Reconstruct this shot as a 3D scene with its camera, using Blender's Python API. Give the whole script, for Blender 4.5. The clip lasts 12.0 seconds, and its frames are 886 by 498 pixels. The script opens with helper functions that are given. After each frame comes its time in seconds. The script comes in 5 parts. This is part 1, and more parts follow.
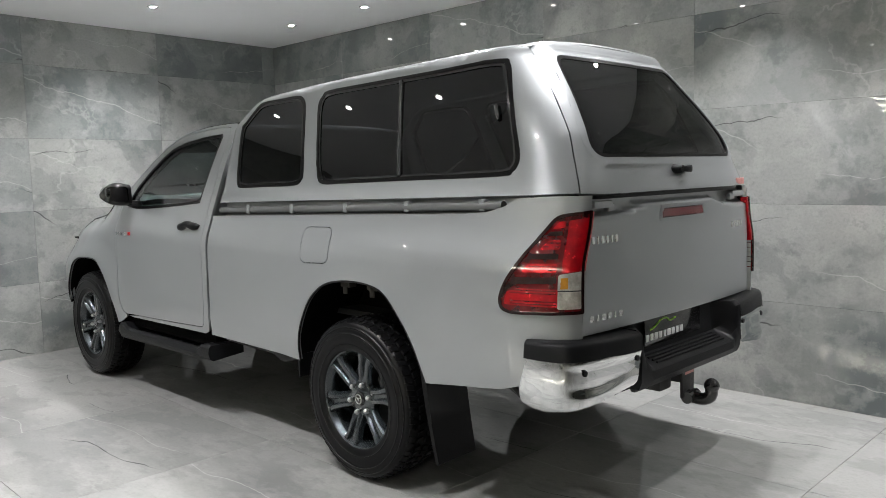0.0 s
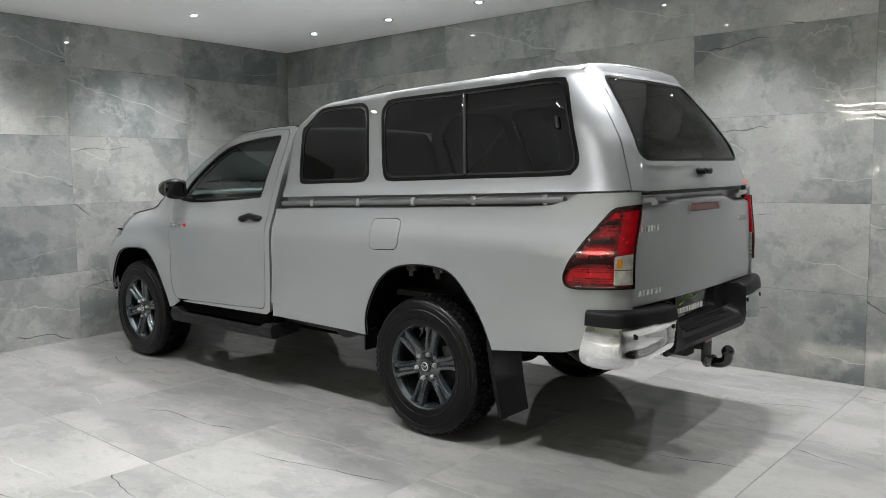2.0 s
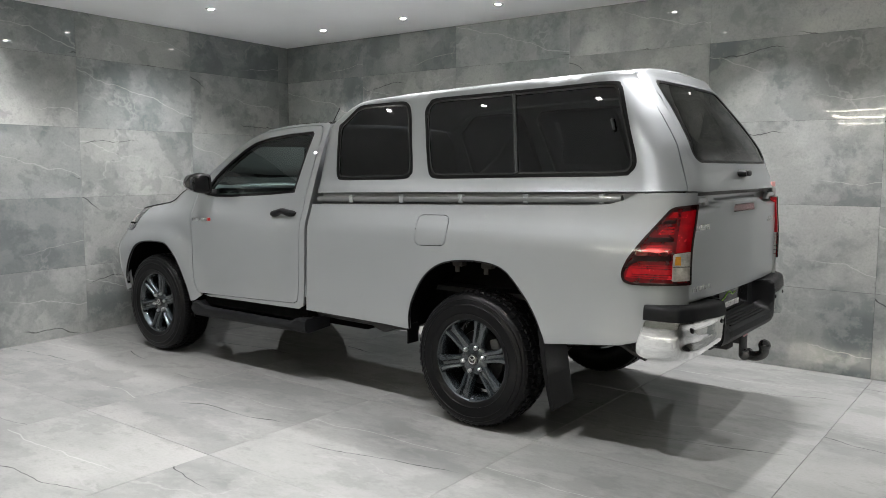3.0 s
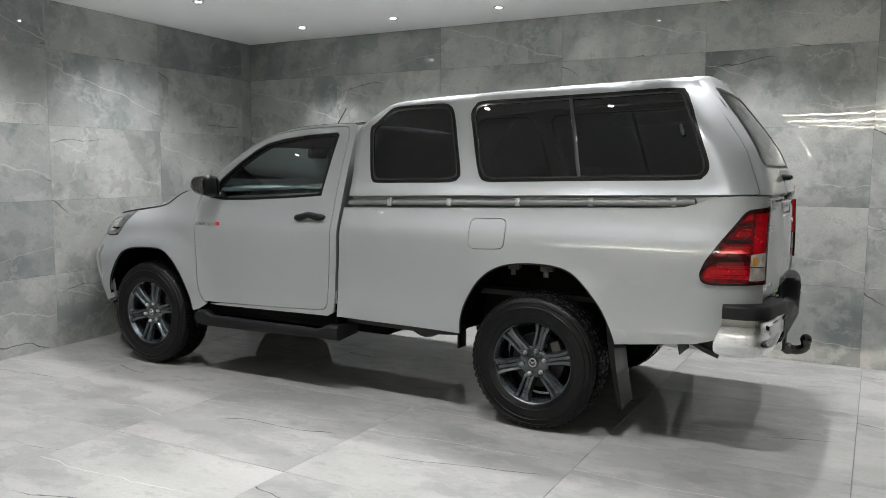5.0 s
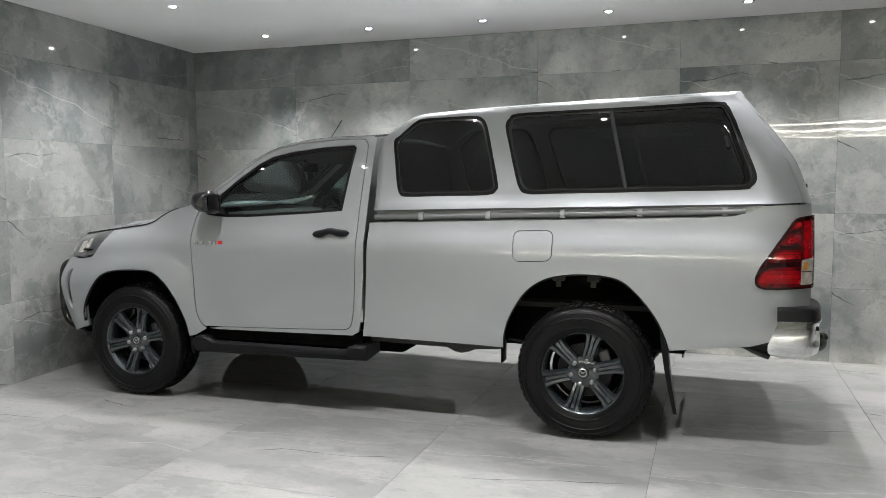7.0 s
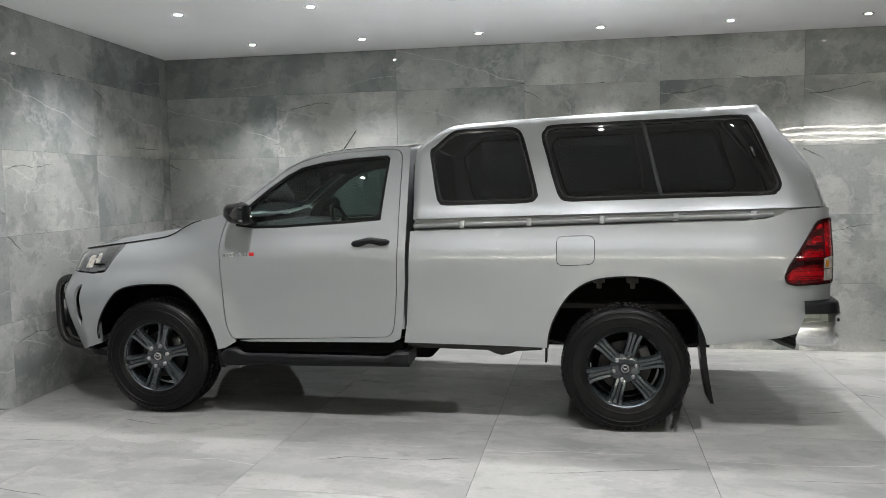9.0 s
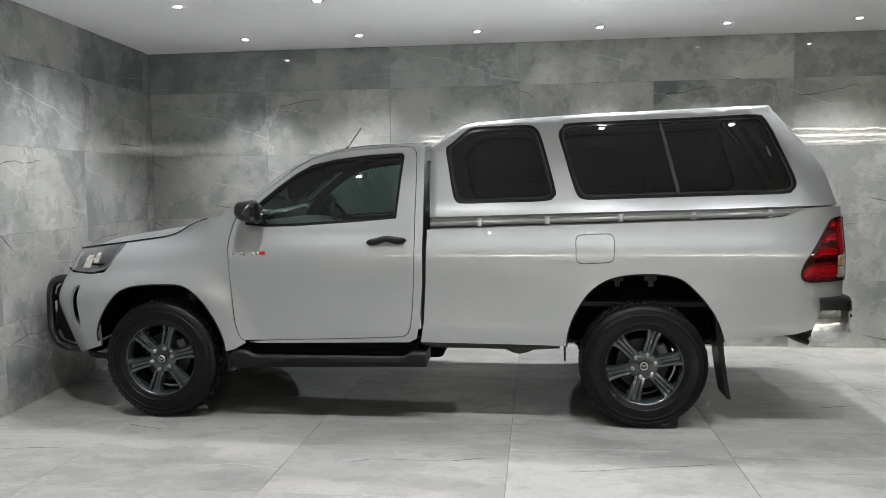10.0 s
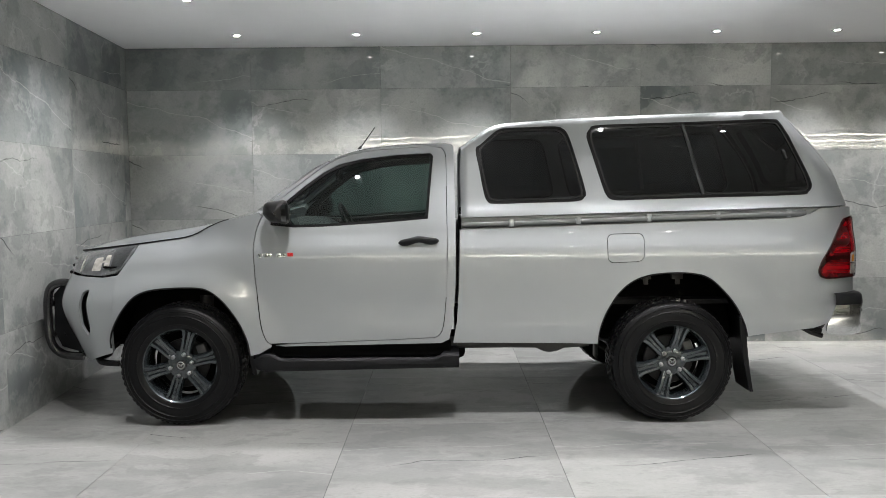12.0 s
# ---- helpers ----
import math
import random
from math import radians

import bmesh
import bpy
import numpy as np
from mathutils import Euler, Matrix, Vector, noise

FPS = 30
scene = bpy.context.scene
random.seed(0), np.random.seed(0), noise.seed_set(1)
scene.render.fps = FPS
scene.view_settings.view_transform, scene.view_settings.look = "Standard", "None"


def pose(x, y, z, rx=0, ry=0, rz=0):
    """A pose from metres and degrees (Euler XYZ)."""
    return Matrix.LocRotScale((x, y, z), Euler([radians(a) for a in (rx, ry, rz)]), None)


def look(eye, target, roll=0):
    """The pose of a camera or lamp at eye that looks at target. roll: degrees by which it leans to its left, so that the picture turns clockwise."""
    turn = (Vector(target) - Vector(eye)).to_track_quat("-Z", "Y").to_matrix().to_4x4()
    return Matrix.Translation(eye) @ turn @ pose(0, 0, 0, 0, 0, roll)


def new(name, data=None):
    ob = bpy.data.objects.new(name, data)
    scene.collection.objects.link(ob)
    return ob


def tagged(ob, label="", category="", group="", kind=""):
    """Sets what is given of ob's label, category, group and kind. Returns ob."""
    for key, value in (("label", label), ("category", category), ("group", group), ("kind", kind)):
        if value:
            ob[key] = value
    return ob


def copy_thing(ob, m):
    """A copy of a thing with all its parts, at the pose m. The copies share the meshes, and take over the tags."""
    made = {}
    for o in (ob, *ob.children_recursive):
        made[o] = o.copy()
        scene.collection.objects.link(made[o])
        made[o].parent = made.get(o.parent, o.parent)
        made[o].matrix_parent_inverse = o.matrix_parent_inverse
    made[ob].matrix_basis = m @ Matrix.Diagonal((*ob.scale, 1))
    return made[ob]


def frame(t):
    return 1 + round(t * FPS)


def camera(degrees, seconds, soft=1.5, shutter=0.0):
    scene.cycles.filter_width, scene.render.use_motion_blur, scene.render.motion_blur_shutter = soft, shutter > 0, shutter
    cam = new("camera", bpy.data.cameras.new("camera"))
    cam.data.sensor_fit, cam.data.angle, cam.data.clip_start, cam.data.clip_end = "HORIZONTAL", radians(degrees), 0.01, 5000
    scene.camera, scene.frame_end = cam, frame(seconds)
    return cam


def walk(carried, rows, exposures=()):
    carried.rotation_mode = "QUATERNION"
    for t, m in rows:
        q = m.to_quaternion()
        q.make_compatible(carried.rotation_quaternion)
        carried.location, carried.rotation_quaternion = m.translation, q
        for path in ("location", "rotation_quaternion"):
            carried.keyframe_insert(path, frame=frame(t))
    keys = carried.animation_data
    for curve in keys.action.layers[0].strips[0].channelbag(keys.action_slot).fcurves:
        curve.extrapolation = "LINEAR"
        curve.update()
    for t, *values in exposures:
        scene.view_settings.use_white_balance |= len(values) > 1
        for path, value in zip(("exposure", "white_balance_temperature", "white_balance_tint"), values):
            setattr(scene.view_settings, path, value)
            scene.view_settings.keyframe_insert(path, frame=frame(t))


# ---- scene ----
cam = camera(58.7, 12.0, soft=0.65)
PATH = [
    (0, (5.941, -3.182, 1.446), (4.54, -1.767, 1.25), -1.4),
    (0.5, (6.002, -3.324, 1.459), (4.606, -1.905, 1.258), -1.5),
    (1, (5.957, -3.562, 1.446), (4.582, -2.123, 1.25), -1.3),
    (1.5, (5.961, -3.778, 1.445), (4.611, -2.315, 1.252), -1.0),
    (2, (5.96, -4.001, 1.455), (4.647, -2.505, 1.256), -0.8),
    (2.5, (5.795, -4.27, 1.444), (4.535, -2.73, 1.243), -0.2),
    (3, (5.613, -4.432, 1.46), (4.397, -2.858, 1.255), 0.1),
    (5, (4.745, -4.954, 1.474), (3.784, -3.211, 1.27), 0.3),
    (5.5, (4.522, -5.075, 1.478), (3.638, -3.291, 1.285), 0.2),
    (6, (4.267, -5.262, 1.492), (3.464, -3.44, 1.307), 0.2),
    (6.5, (4.035, -5.264, 1.487), (3.304, -3.411, 1.305), -0.0),
    (8.3, (3.151, -5.541, 1.474), (2.71, -3.597, 1.314), -0.8),
    (8.5, (3.125, -5.559, 1.502), (2.692, -3.613, 1.338), -0.8),
    (9, (2.879, -5.697, 1.515), (2.511, -3.738, 1.351), -0.9),
    (9.5, (2.653, -5.746, 1.507), (2.354, -3.775, 1.345), -0.7),
    (10, (2.441, -5.715, 1.503), (2.204, -3.736, 1.339), -0.7),
    (10.5, (2.193, -5.793, 1.506), (2.029, -3.806, 1.34), -0.4),
    (11, (1.984, -5.822, 1.507), (1.874, -3.832, 1.342), -0.4),
    (11.5, (1.83, -5.758, 1.491), (1.771, -3.766, 1.329), -0.4),
    (12, (1.674, -5.762, 1.494), (1.666, -3.768, 1.335), -0.5),
]
walk(cam, [(t, look(eye, target, roll)) for t, eye, target, roll in PATH])

# ---- world and exposure ----
world = bpy.data.worlds.new("world")
scene.world = world
world.use_nodes = True
world.node_tree.nodes["Background"].inputs[0].default_value = (0.5, 0.52, 0.52, 1)
world.node_tree.nodes["Background"].inputs[1].default_value = 0.02
scene.view_settings.exposure = 0.0
LAMP_WATTS, LAMP_GLOW, STRIP_GLOW = 140.0, 170.0, 60.0

# the room: left wall, back wall, ceiling, and the plain walls that close it
X0, X1, Y0, Y1, H = -1.28, 13.0, -10.5, 1.63, 2.785
# the west wall leans in from the corner by a few degrees
WEST = 4.4


# ---- materials ----
def nodes_of(name):
    m = bpy.data.materials.new(name)
    m.use_nodes = True
    t = m.node_tree
    return m, t, t.nodes["Principled BSDF"]


def add(t, kind, **values):
    n = t.nodes.new(kind)
    for k, v in values.items():
        if k in n.inputs:
            n.inputs[k].default_value = v
    return n


def ramp(t, src, stops):
    r = t.nodes.new("ShaderNodeValToRGB")
    while len(r.color_ramp.elements) < len(stops):
        r.color_ramp.elements.new(0.5)
    for e, (p, c) in zip(r.color_ramp.elements, stops):
        e.position = p
        e.color = (c, c, c, 1) if not isinstance(c, tuple) else (*c, 1)
    t.links.new(src, r.inputs[0])
    return r.outputs[0]


def mix(t, fac, a, b, mode="MIX"):
    n = t.nodes.new("ShaderNodeMix")
    n.data_type, n.blend_type = "RGBA", mode
    for sock, v in ((n.inputs[0], fac), (n.inputs[6], a), (n.inputs[7], b)):
        if hasattr(v, "is_output"):
            t.links.new(v, sock)
        elif isinstance(v, tuple):
            sock.default_value = (*v, 1)
        else:
            sock.default_value = v
    return n.outputs[2]


def plain(name, colour, rough, metal=0.0, coat=0.0, vary=0.15, scale=6.0, bump=0.0, bump_scale=60.0, spec=0.5, rough_vary=0.08):
    """A painted, plastic, rubber or metal surface with soft blotches, fine grain and uneven gloss."""
    m, t, p = nodes_of(name)
    co = t.nodes.new("ShaderNodeTexCoord").outputs["Object"]
    big = add(t, "ShaderNodeTexNoise", Scale=scale, Detail=5.0, Roughness=0.6)
    fine = add(t, "ShaderNodeTexNoise", Scale=bump_scale, Detail=4.0, Roughness=0.6)
    t.links.new(co, big.inputs["Vector"])
    t.links.new(co, fine.inputs["Vector"])
    dark = tuple(c * (1 - vary) for c in colour)
    light = tuple(min(1, c * (1 + vary)) for c in colour)
    t.links.new(mix(t, ramp(t, big.outputs["Fac"], [(0.3, 0.0), (0.7, 1.0)]), dark, light), p.inputs["Base Color"])
    t.links.new(ramp(t, fine.outputs["Fac"], [(0.3, max(0, rough - rough_vary)), (0.7, min(1, rough + rough_vary))]), p.inputs["Roughness"])
    p.inputs["Metallic"].default_value = metal
    p.inputs["Coat Weight"].default_value = coat
    p.inputs["Coat Roughness"].default_value = 0.018
    p.inputs["Specular IOR Level"].default_value = spec
    if bump:
        b = add(t, "ShaderNodeBump", Strength=bump, Distance=0.002)
        t.links.new(fine.outputs["Fac"], b.inputs["Height"])
        t.links.new(b.outputs[0], p.inputs["Normal"])
    return m


def paint_silver():
    m, t, p = nodes_of("silver_paint")
    co = t.nodes.new("ShaderNodeTexCoord").outputs["Object"]
    big = add(t, "ShaderNodeTexNoise", Scale=1.3, Detail=3.0)
    t.links.new(co, big.inputs["Vector"])
    base = mix(t, ramp(t, big.outputs["Fac"], [(0.3, 0.0), (0.7, 1.0)]), (0.346, 0.366, 0.373), (0.36, 0.38, 0.387))
    t.links.new(base, p.inputs["Base Color"])
    p.inputs["Metallic"].default_value = 0.52
    p.inputs["Roughness"].default_value = 0.42
    p.inputs["Coat Weight"].default_value = 1.0
    p.inputs["Coat Roughness"].default_value = 0.004
    p.inputs["Coat IOR"].default_value = 1.65
    # the faint waviness of pressed panels, seen in the lacquer
    wave = add(t, "ShaderNodeTexNoise", Scale=2.2, Detail=1.0)
    t.links.new(co, wave.inputs["Vector"])
    ripple = add(t, "ShaderNodeBump", Strength=0.045, Distance=0.02)
    t.links.new(wave.outputs["Fac"], ripple.inputs["Height"])
    t.links.new(ripple.outputs[0], p.inputs["Coat Normal"])
    return m


def pane(name, tint, gloss=1.0):
    """Tinted automotive glass: what passes is dyed, the surface mirrors by Fresnel."""
    m, t, p = nodes_of(name)
    t.nodes.remove(p)
    clear = t.nodes.new("ShaderNodeBsdfTransparent")
    clear.inputs[0].default_value = (*tint, 1)
    shine = t.nodes.new("ShaderNodeBsdfGlossy")
    shine.inputs["Color"].default_value = (gloss, gloss, gloss, 1)
    shine.inputs["Roughness"].default_value = 0.02
    fres = t.nodes.new("ShaderNodeFresnel")
    fres.inputs[0].default_value = 1.52
    mx = t.nodes.new("ShaderNodeMixShader")
    t.links.new(fres.outputs[0], mx.inputs[0])
    t.links.new(clear.outputs[0], mx.inputs[1])
    t.links.new(shine.outputs[0], mx.inputs[2])
    t.links.new(mx.outputs[0], t.nodes["Material Output"].inputs[0])
    return m


def glow(name, colour, strength):
    m, t, p = nodes_of(name)
    p.inputs["Base Color"].default_value = (0.9, 0.9, 0.9, 1)
    p.inputs["Emission Color"].default_value = (*colour, 1)
    p.inputs["Emission Strength"].default_value = strength
    return m


def marble(name, dark, mid, light, rough, stretch=(1, 1, 1), veins=(), cracks=(), wave=0.0035):
    """Polished grey porcelain slab: clouded body with torn pale and dark fields, printed white veins and dark cracks.
    A vein or crack is (start x, end x, height at the middle, slope, half width) in the slab's own metres."""
    m, t, p = nodes_of(name)
    L = t.links.new
    co = t.nodes.new("ShaderNodeTexCoord").outputs["Object"]
    info = t.nodes.new("ShaderNodeObjectInfo").outputs["Random"]
    off = t.nodes.new("ShaderNodeVectorMath")
    off.operation = "MULTIPLY_ADD"
    off.inputs[1].default_value = stretch
    sh = t.nodes.new("ShaderNodeVectorMath")
    sh.operation = "MULTIPLY"
    sh.inputs[1].default_value = (37.0, 91.0, 53.0)
    L(info, sh.inputs[0])
    L(co, off.inputs[0])
    L(sh.outputs[0], off.inputs[2])
    v = off.outputs[0]

    def tex(scale, detail, rough_, dist, src=v):
        n = add(t, "ShaderNodeTexNoise", Scale=scale, Detail=detail, Roughness=rough_, Distortion=dist)
        L(src, n.inputs["Vector"])
        return n.outputs["Fac"]

    def math_node(kind, a, b):
        n = t.nodes.new("ShaderNodeMath")
        n.operation = kind
        for sock, q in zip(n.inputs, (a, b)):
            if hasattr(q, "is_output"):
                L(q, sock)
            else:
                sock.default_value = q
        return n.outputs[0]

    cloud = tex(0.9, 4.0, 0.45, 0.1)
    base = ramp(t, cloud, [(0.3, dark), (0.44, mid), (0.56, mid), (0.7, light)])
    torn = tex(1.3, 9.0, 0.56, 0.2)
    base = mix(t, ramp(t, torn, [(0.49, 0.0), (0.52, 0.3), (0.62, 0.42)]), base, light)
    flake = tex(2.0, 10.0, 0.6, 0.2)
    base = mix(t, ramp(t, flake, [(0.535, 0.0), (0.56, 0.3), (0.66, 0.26)]), base, dark)
    patch = tex(4.4, 12.0, 0.68, 0.1)
    base = mix(t, ramp(t, patch, [(0.49, 0.0), (0.55, 0.2), (0.66, 0.32)]), base, light)
    fleck = tex(11.0, 9.0, 0.7, 0.2)
    base = mix(t, ramp(t, fleck, [(0.56, 0.0), (0.61, 0.18), (0.7, 0.32)]), base, dark)
    grain = tex(60.0, 6.0, 0.75, 0.0)
    base = mix(t, ramp(t, grain, [(0.45, 0.0), (0.68, 0.24)]), base, dark)

    axes = t.nodes.new("ShaderNodeSeparateXYZ")
    L(co, axes.inputs[0])
    ax, ay = axes.outputs[0], axes.outputs[1]
    wob = math_node("MULTIPLY", math_node("SUBTRACT", tex(2.2, 6.0, 0.5, 0.0), 0.5), 0.24)
    thick = tex(7.0, 5.0, 0.6, 0.0)
    for lines, colour, power in ((veins, (0.52, 0.52, 0.5), 0.5), (cracks, (0.03, 0.03, 0.03), 0.85)):
        for x0, x1, y, slope, width in lines:
            d = math_node("SUBTRACT", math_node("SUBTRACT", ay, math_node("MULTIPLY", math_node("SUBTRACT", ax, (x0 + x1) / 2), slope)), y)
            d = math_node("ABSOLUTE", math_node("ADD", d, wob), 0)
            d = math_node("DIVIDE", d, math_node("MULTIPLY", thick, 2 * width))
            line = ramp(t, d, [(0.0, power), (0.45, power * 0.7), (1.0, 0.0)])
            f = (x1 - x0) * 0.2
            span = ramp(t, math_node("MULTIPLY_ADD", ax, 0.5), [((x0 + 0.5), 0.0), (x0 + f + 0.5, 1.0), (x1 - f + 0.5, 1.0), (x1 + 0.5, 0.0)])
            span.node.color_ramp.interpolation = "EASE"
            base = mix(t, mix(t, 1.0, line, span, "MULTIPLY"), base, colour)
    fine = math_node("ABSOLUTE", math_node("SUBTRACT", tex(1.2, 8.0, 0.55, 0.3), 0.5), 0)
    base = mix(t, mix(t, 1.0, ramp(t, fine, [(0.0, 0.5), (0.01, 0.0)]), ramp(t, tex(1.7, 2.0, 0.5, 0.0), [(0.5, 0.0), (0.62, 1.0)]), "MULTIPLY"), base, light)
    tone = ramp(t, info, [(0.0, 0.88), (1.0, 1.0)])
    base = mix(t, 1.0, base, tone, "MULTIPLY")
    L(base, p.inputs["Base Color"])
    smear = tex(5.0, 6.0, 0.6, 0.4)
    L(ramp(t, smear, [(0.3, rough * 0.6), (0.7, rough)]), p.inputs["Roughness"])
    b = add(t, "ShaderNodeBump", Strength=0.1, Distance=wave)
    L(tex(4.5, 2.0, 0.45, 0.0), b.inputs["Height"])
    L(b.outputs[0], p.inputs["Normal"])
    p.inputs["Specular IOR Level"].default_value = 0.5
    return m


M_SILVER = paint_silver()
PALE = (0.46, 0.464, 0.445)
# four prints of the same wall slab
M_WALL = [
    marble("wall_slab_veined", (0.115, 0.134, 0.137), (0.205, 0.222, 0.221), (0.4, 0.408, 0.396), 0.012,
           veins=((-0.62, 0.45, 0.05, -0.28, 0.005),), cracks=((0.25, 0.5, -0.12, -0.2, 0.004),)),
    marble("wall_slab_cracked", (0.13, 0.147, 0.149), (0.255, 0.266, 0.26), PALE, 0.012,
           veins=((-0.1, 0.6, 0.02, -0.16, 0.004),), cracks=((-0.52, -0.2, 0.12, -0.6, 0.006), (0.0, 0.28, -0.19, -0.12, 0.005))),
    marble("wall_slab_clouded", (0.125, 0.142, 0.143), (0.26, 0.27, 0.262), PALE, 0.012,
           veins=((0.05, 0.62, -0.14, -0.1, 0.004), (-0.6, -0.05, 0.1, -0.34, 0.005)), cracks=((-0.3, 0.0, 0.2, 0.1, 0.004),)),
    marble("wall_slab_dark", (0.105, 0.122, 0.125), (0.18, 0.196, 0.195), (0.33, 0.338, 0.328), 0.012,
           veins=((0.0, 0.55, -0.1, 0.12, 0.003),), cracks=((0.3, 0.55, -0.2, 0.1, 0.003),)),
]
M_FLOOR = [
    marble("floor_slab_streaked", (0.19, 0.195, 0.19), (0.285, 0.29, 0.281), (0.385, 0.385, 0.372), 0.055, (0.7, 1.3, 1), wave=0.001,
           veins=((-0.6, 0.3, 0.15, 0.08, 0.005),), cracks=((-0.2, 0.3, -0.1, 0.15, 0.004),)),
    marble("floor_slab_clouded", (0.195, 0.2, 0.195), (0.293, 0.298, 0.289), (0.39, 0.39, 0.377), 0.055, (0.75, 1.25, 1), wave=0.001,
           veins=((0.0, 0.6, -0.25, -0.12, 0.004),), cracks=((-0.5, -0.1, 0.35, -0.2, 0.005), (0.1, 0.5, 0.2, 0.1, 0.003))),
]
M_GROUT = plain("grout", (0.09, 0.092, 0.09), 0.8, vary=0.2, bump=0.3)
M_CEIL = plain("ceiling_paint", (0.84, 0.845, 0.84), 0.6, vary=0.02, scale=2.0, bump=0.1, bump_scale=200.0)
M_PLASTER = plain("plain_wall_paint", (0.72, 0.725, 0.72), 0.5, vary=0.12, scale=1.5, bump=0.1)
M_RAIL = plain("rail_paint", (0.15, 0.155, 0.155), 0.4, metal=0.4, coat=0.3, vary=0.06)
# near-black for the unseen east wall, so the hatch reflects less light
M_DIM = plain("unseen_wall_dark", (0.05, 0.052, 0.053), 0.5, vary=0.12, scale=1.5, bump=0.1)
M_RUBBER = plain("tyre_rubber", (0.004, 0.0041, 0.0045), 0.32, spec=0.18, vary=0.2, scale=18.0, bump=0.06, bump_scale=90.0, rough_vary=0.03)
M_PLASTIC = plain("black_plastic", (0.009, 0.0095, 0.0105), 0.42, spec=0.16, vary=0.12, bump=0.2, bump_scale=420.0)
M_GLOSSBLACK = plain("gloss_black", (0.012, 0.012, 0.013), 0.14, coat=0.6, vary=0.1)
M_MIRRORCASE = plain("mirror_case", (0.006, 0.006, 0.0065), 0.3, coat=0.25, spec=0.3, vary=0.1, rough_vary=0.02)
M_TRIM = plain("window_rubber", (0.003, 0.003, 0.0033), 0.3, spec=0.25, vary=0.1, rough_vary=0.01)
M_ALLOY = plain("gunmetal_alloy", (0.036, 0.045, 0.05), 0.25, metal=0.6, coat=1.0, vary=0.03, rough_vary=0.01)
M_STEEL = plain("bare_steel", (0.45, 0.45, 0.45), 0.32, metal=1.0, vary=0.15)
M_CALIPER = plain("cast_iron", (0.09, 0.09, 0.092), 0.5, metal=0.5, vary=0.2)
M_DUSTY = plain("dusty_steel", (0.03, 0.027, 0.023), 0.7, vary=0.25, scale=30.0)
M_CHROME = plain("chrome", (0.86, 0.87, 0.87), 0.03, metal=1.0, vary=0.005, rough_vary=0.004, bump_scale=12.0)
M_UNDER = plain("underbody", (0.004, 0.004, 0.004), 0.8, spec=0.03, vary=0.35, scale=14.0, bump=0.5, bump_scale=45.0)
M_FRAME = plain("chassis_black", (0.01, 0.01, 0.0105), 0.5, vary=0.3, scale=9.0, bump=0.2)
M_LINER = plain("load_liner", (0.012, 0.012, 0.0125), 0.7, vary=0.2, bump=0.3)
M_SEAT = plain("seat_cloth", (0.05, 0.052, 0.055), 0.85, vary=0.2, scale=30.0, bump=0.5, bump_scale=500.0)
M_DASH = plain("dash_plastic", (0.016, 0.0165, 0.017), 0.6, vary=0.1, bump=0.2, bump_scale=300.0)
M_RED = plain("red_lens", (0.62, 0.003, 0.012), 0.22, metal=0.6, coat=1.0, vary=0.3, scale=24.0, bump=0.5, bump_scale=40.0)
M_BRAKE = plain("brake_lens", (0.2, 0.006, 0.012), 0.2, metal=0.3, coat=1.0, vary=0.2, scale=30.0)
M_DEEPRED = plain("dark_red_lens", (0.012, 0.0008, 0.0012), 0.06, coat=1.0, vary=0.2, scale=30.0)
M_LAMPRED = plain("lamp_body_red", (0.09, 0.001, 0.0025), 0.06, coat=1.0, vary=0.3, scale=25.0)
M_CLEARLENS = plain("clear_lens", (0.55, 0.53, 0.48), 0.1, metal=0.4, coat=1.0, vary=0.35, scale=30.0, bump=1.0, bump_scale=70.0)
M_AMBER = plain("amber_lens", (0.6, 0.26, 0.03), 0.15, metal=0.3, coat=1.0, vary=0.2, scale=40.0)
M_HEADLAMP = plain("headlamp_inside", (0.13, 0.135, 0.14), 0.2, metal=0.4, coat=1.0, vary=0.3, scale=22.0)
M_LAMPDARK = plain("lamp_housing", (0.03, 0.032, 0.034), 0.16, coat=1.0, vary=0.2)
M_WHITE = plain("white_letters", (0.75, 0.75, 0.74), 0.45, vary=0.05)
M_GREEN = plain("green_emblem", (0.25, 0.5, 0.04), 0.45, vary=0.05)
M_BADGERED = plain("red_badge", (0.5, 0.02, 0.02), 0.3, vary=0.05)
M_PINK = plain("red_white_sticker", (0.62, 0.3, 0.27), 0.5, vary=0.2, scale=80.0)
M_MIRROR = plain("mirror_glass", (0.12, 0.125, 0.13), 0.03, metal=1.0, vary=0.02, rough_vary=0.01)
M_GLASS = pane("tinted_glass", (0.28, 0.37, 0.345))
M_DARKGLASS = pane("dark_tinted_glass", (0.075, 0.08, 0.085))
M_CABSCREEN = pane("windscreen_glass", (0.7, 0.75, 0.72))
M_LIGHT = glow("downlight_glow", (1.0, 0.97, 0.93), LAMP_GLOW)
M_STRIP = glow("strip_glow", (1.0, 0.95, 0.8), STRIP_GLOW)


# ---- mesh tools ----
from mathutils.geometry import delaunay_2d_cdt as delaunay


def link(name, me, material, parent=None, label=""):
    me.materials.append(material)
    ob = new(name, me)
    if parent:
        ob.parent = parent
    if label:
        ob["label"] = label
    return ob


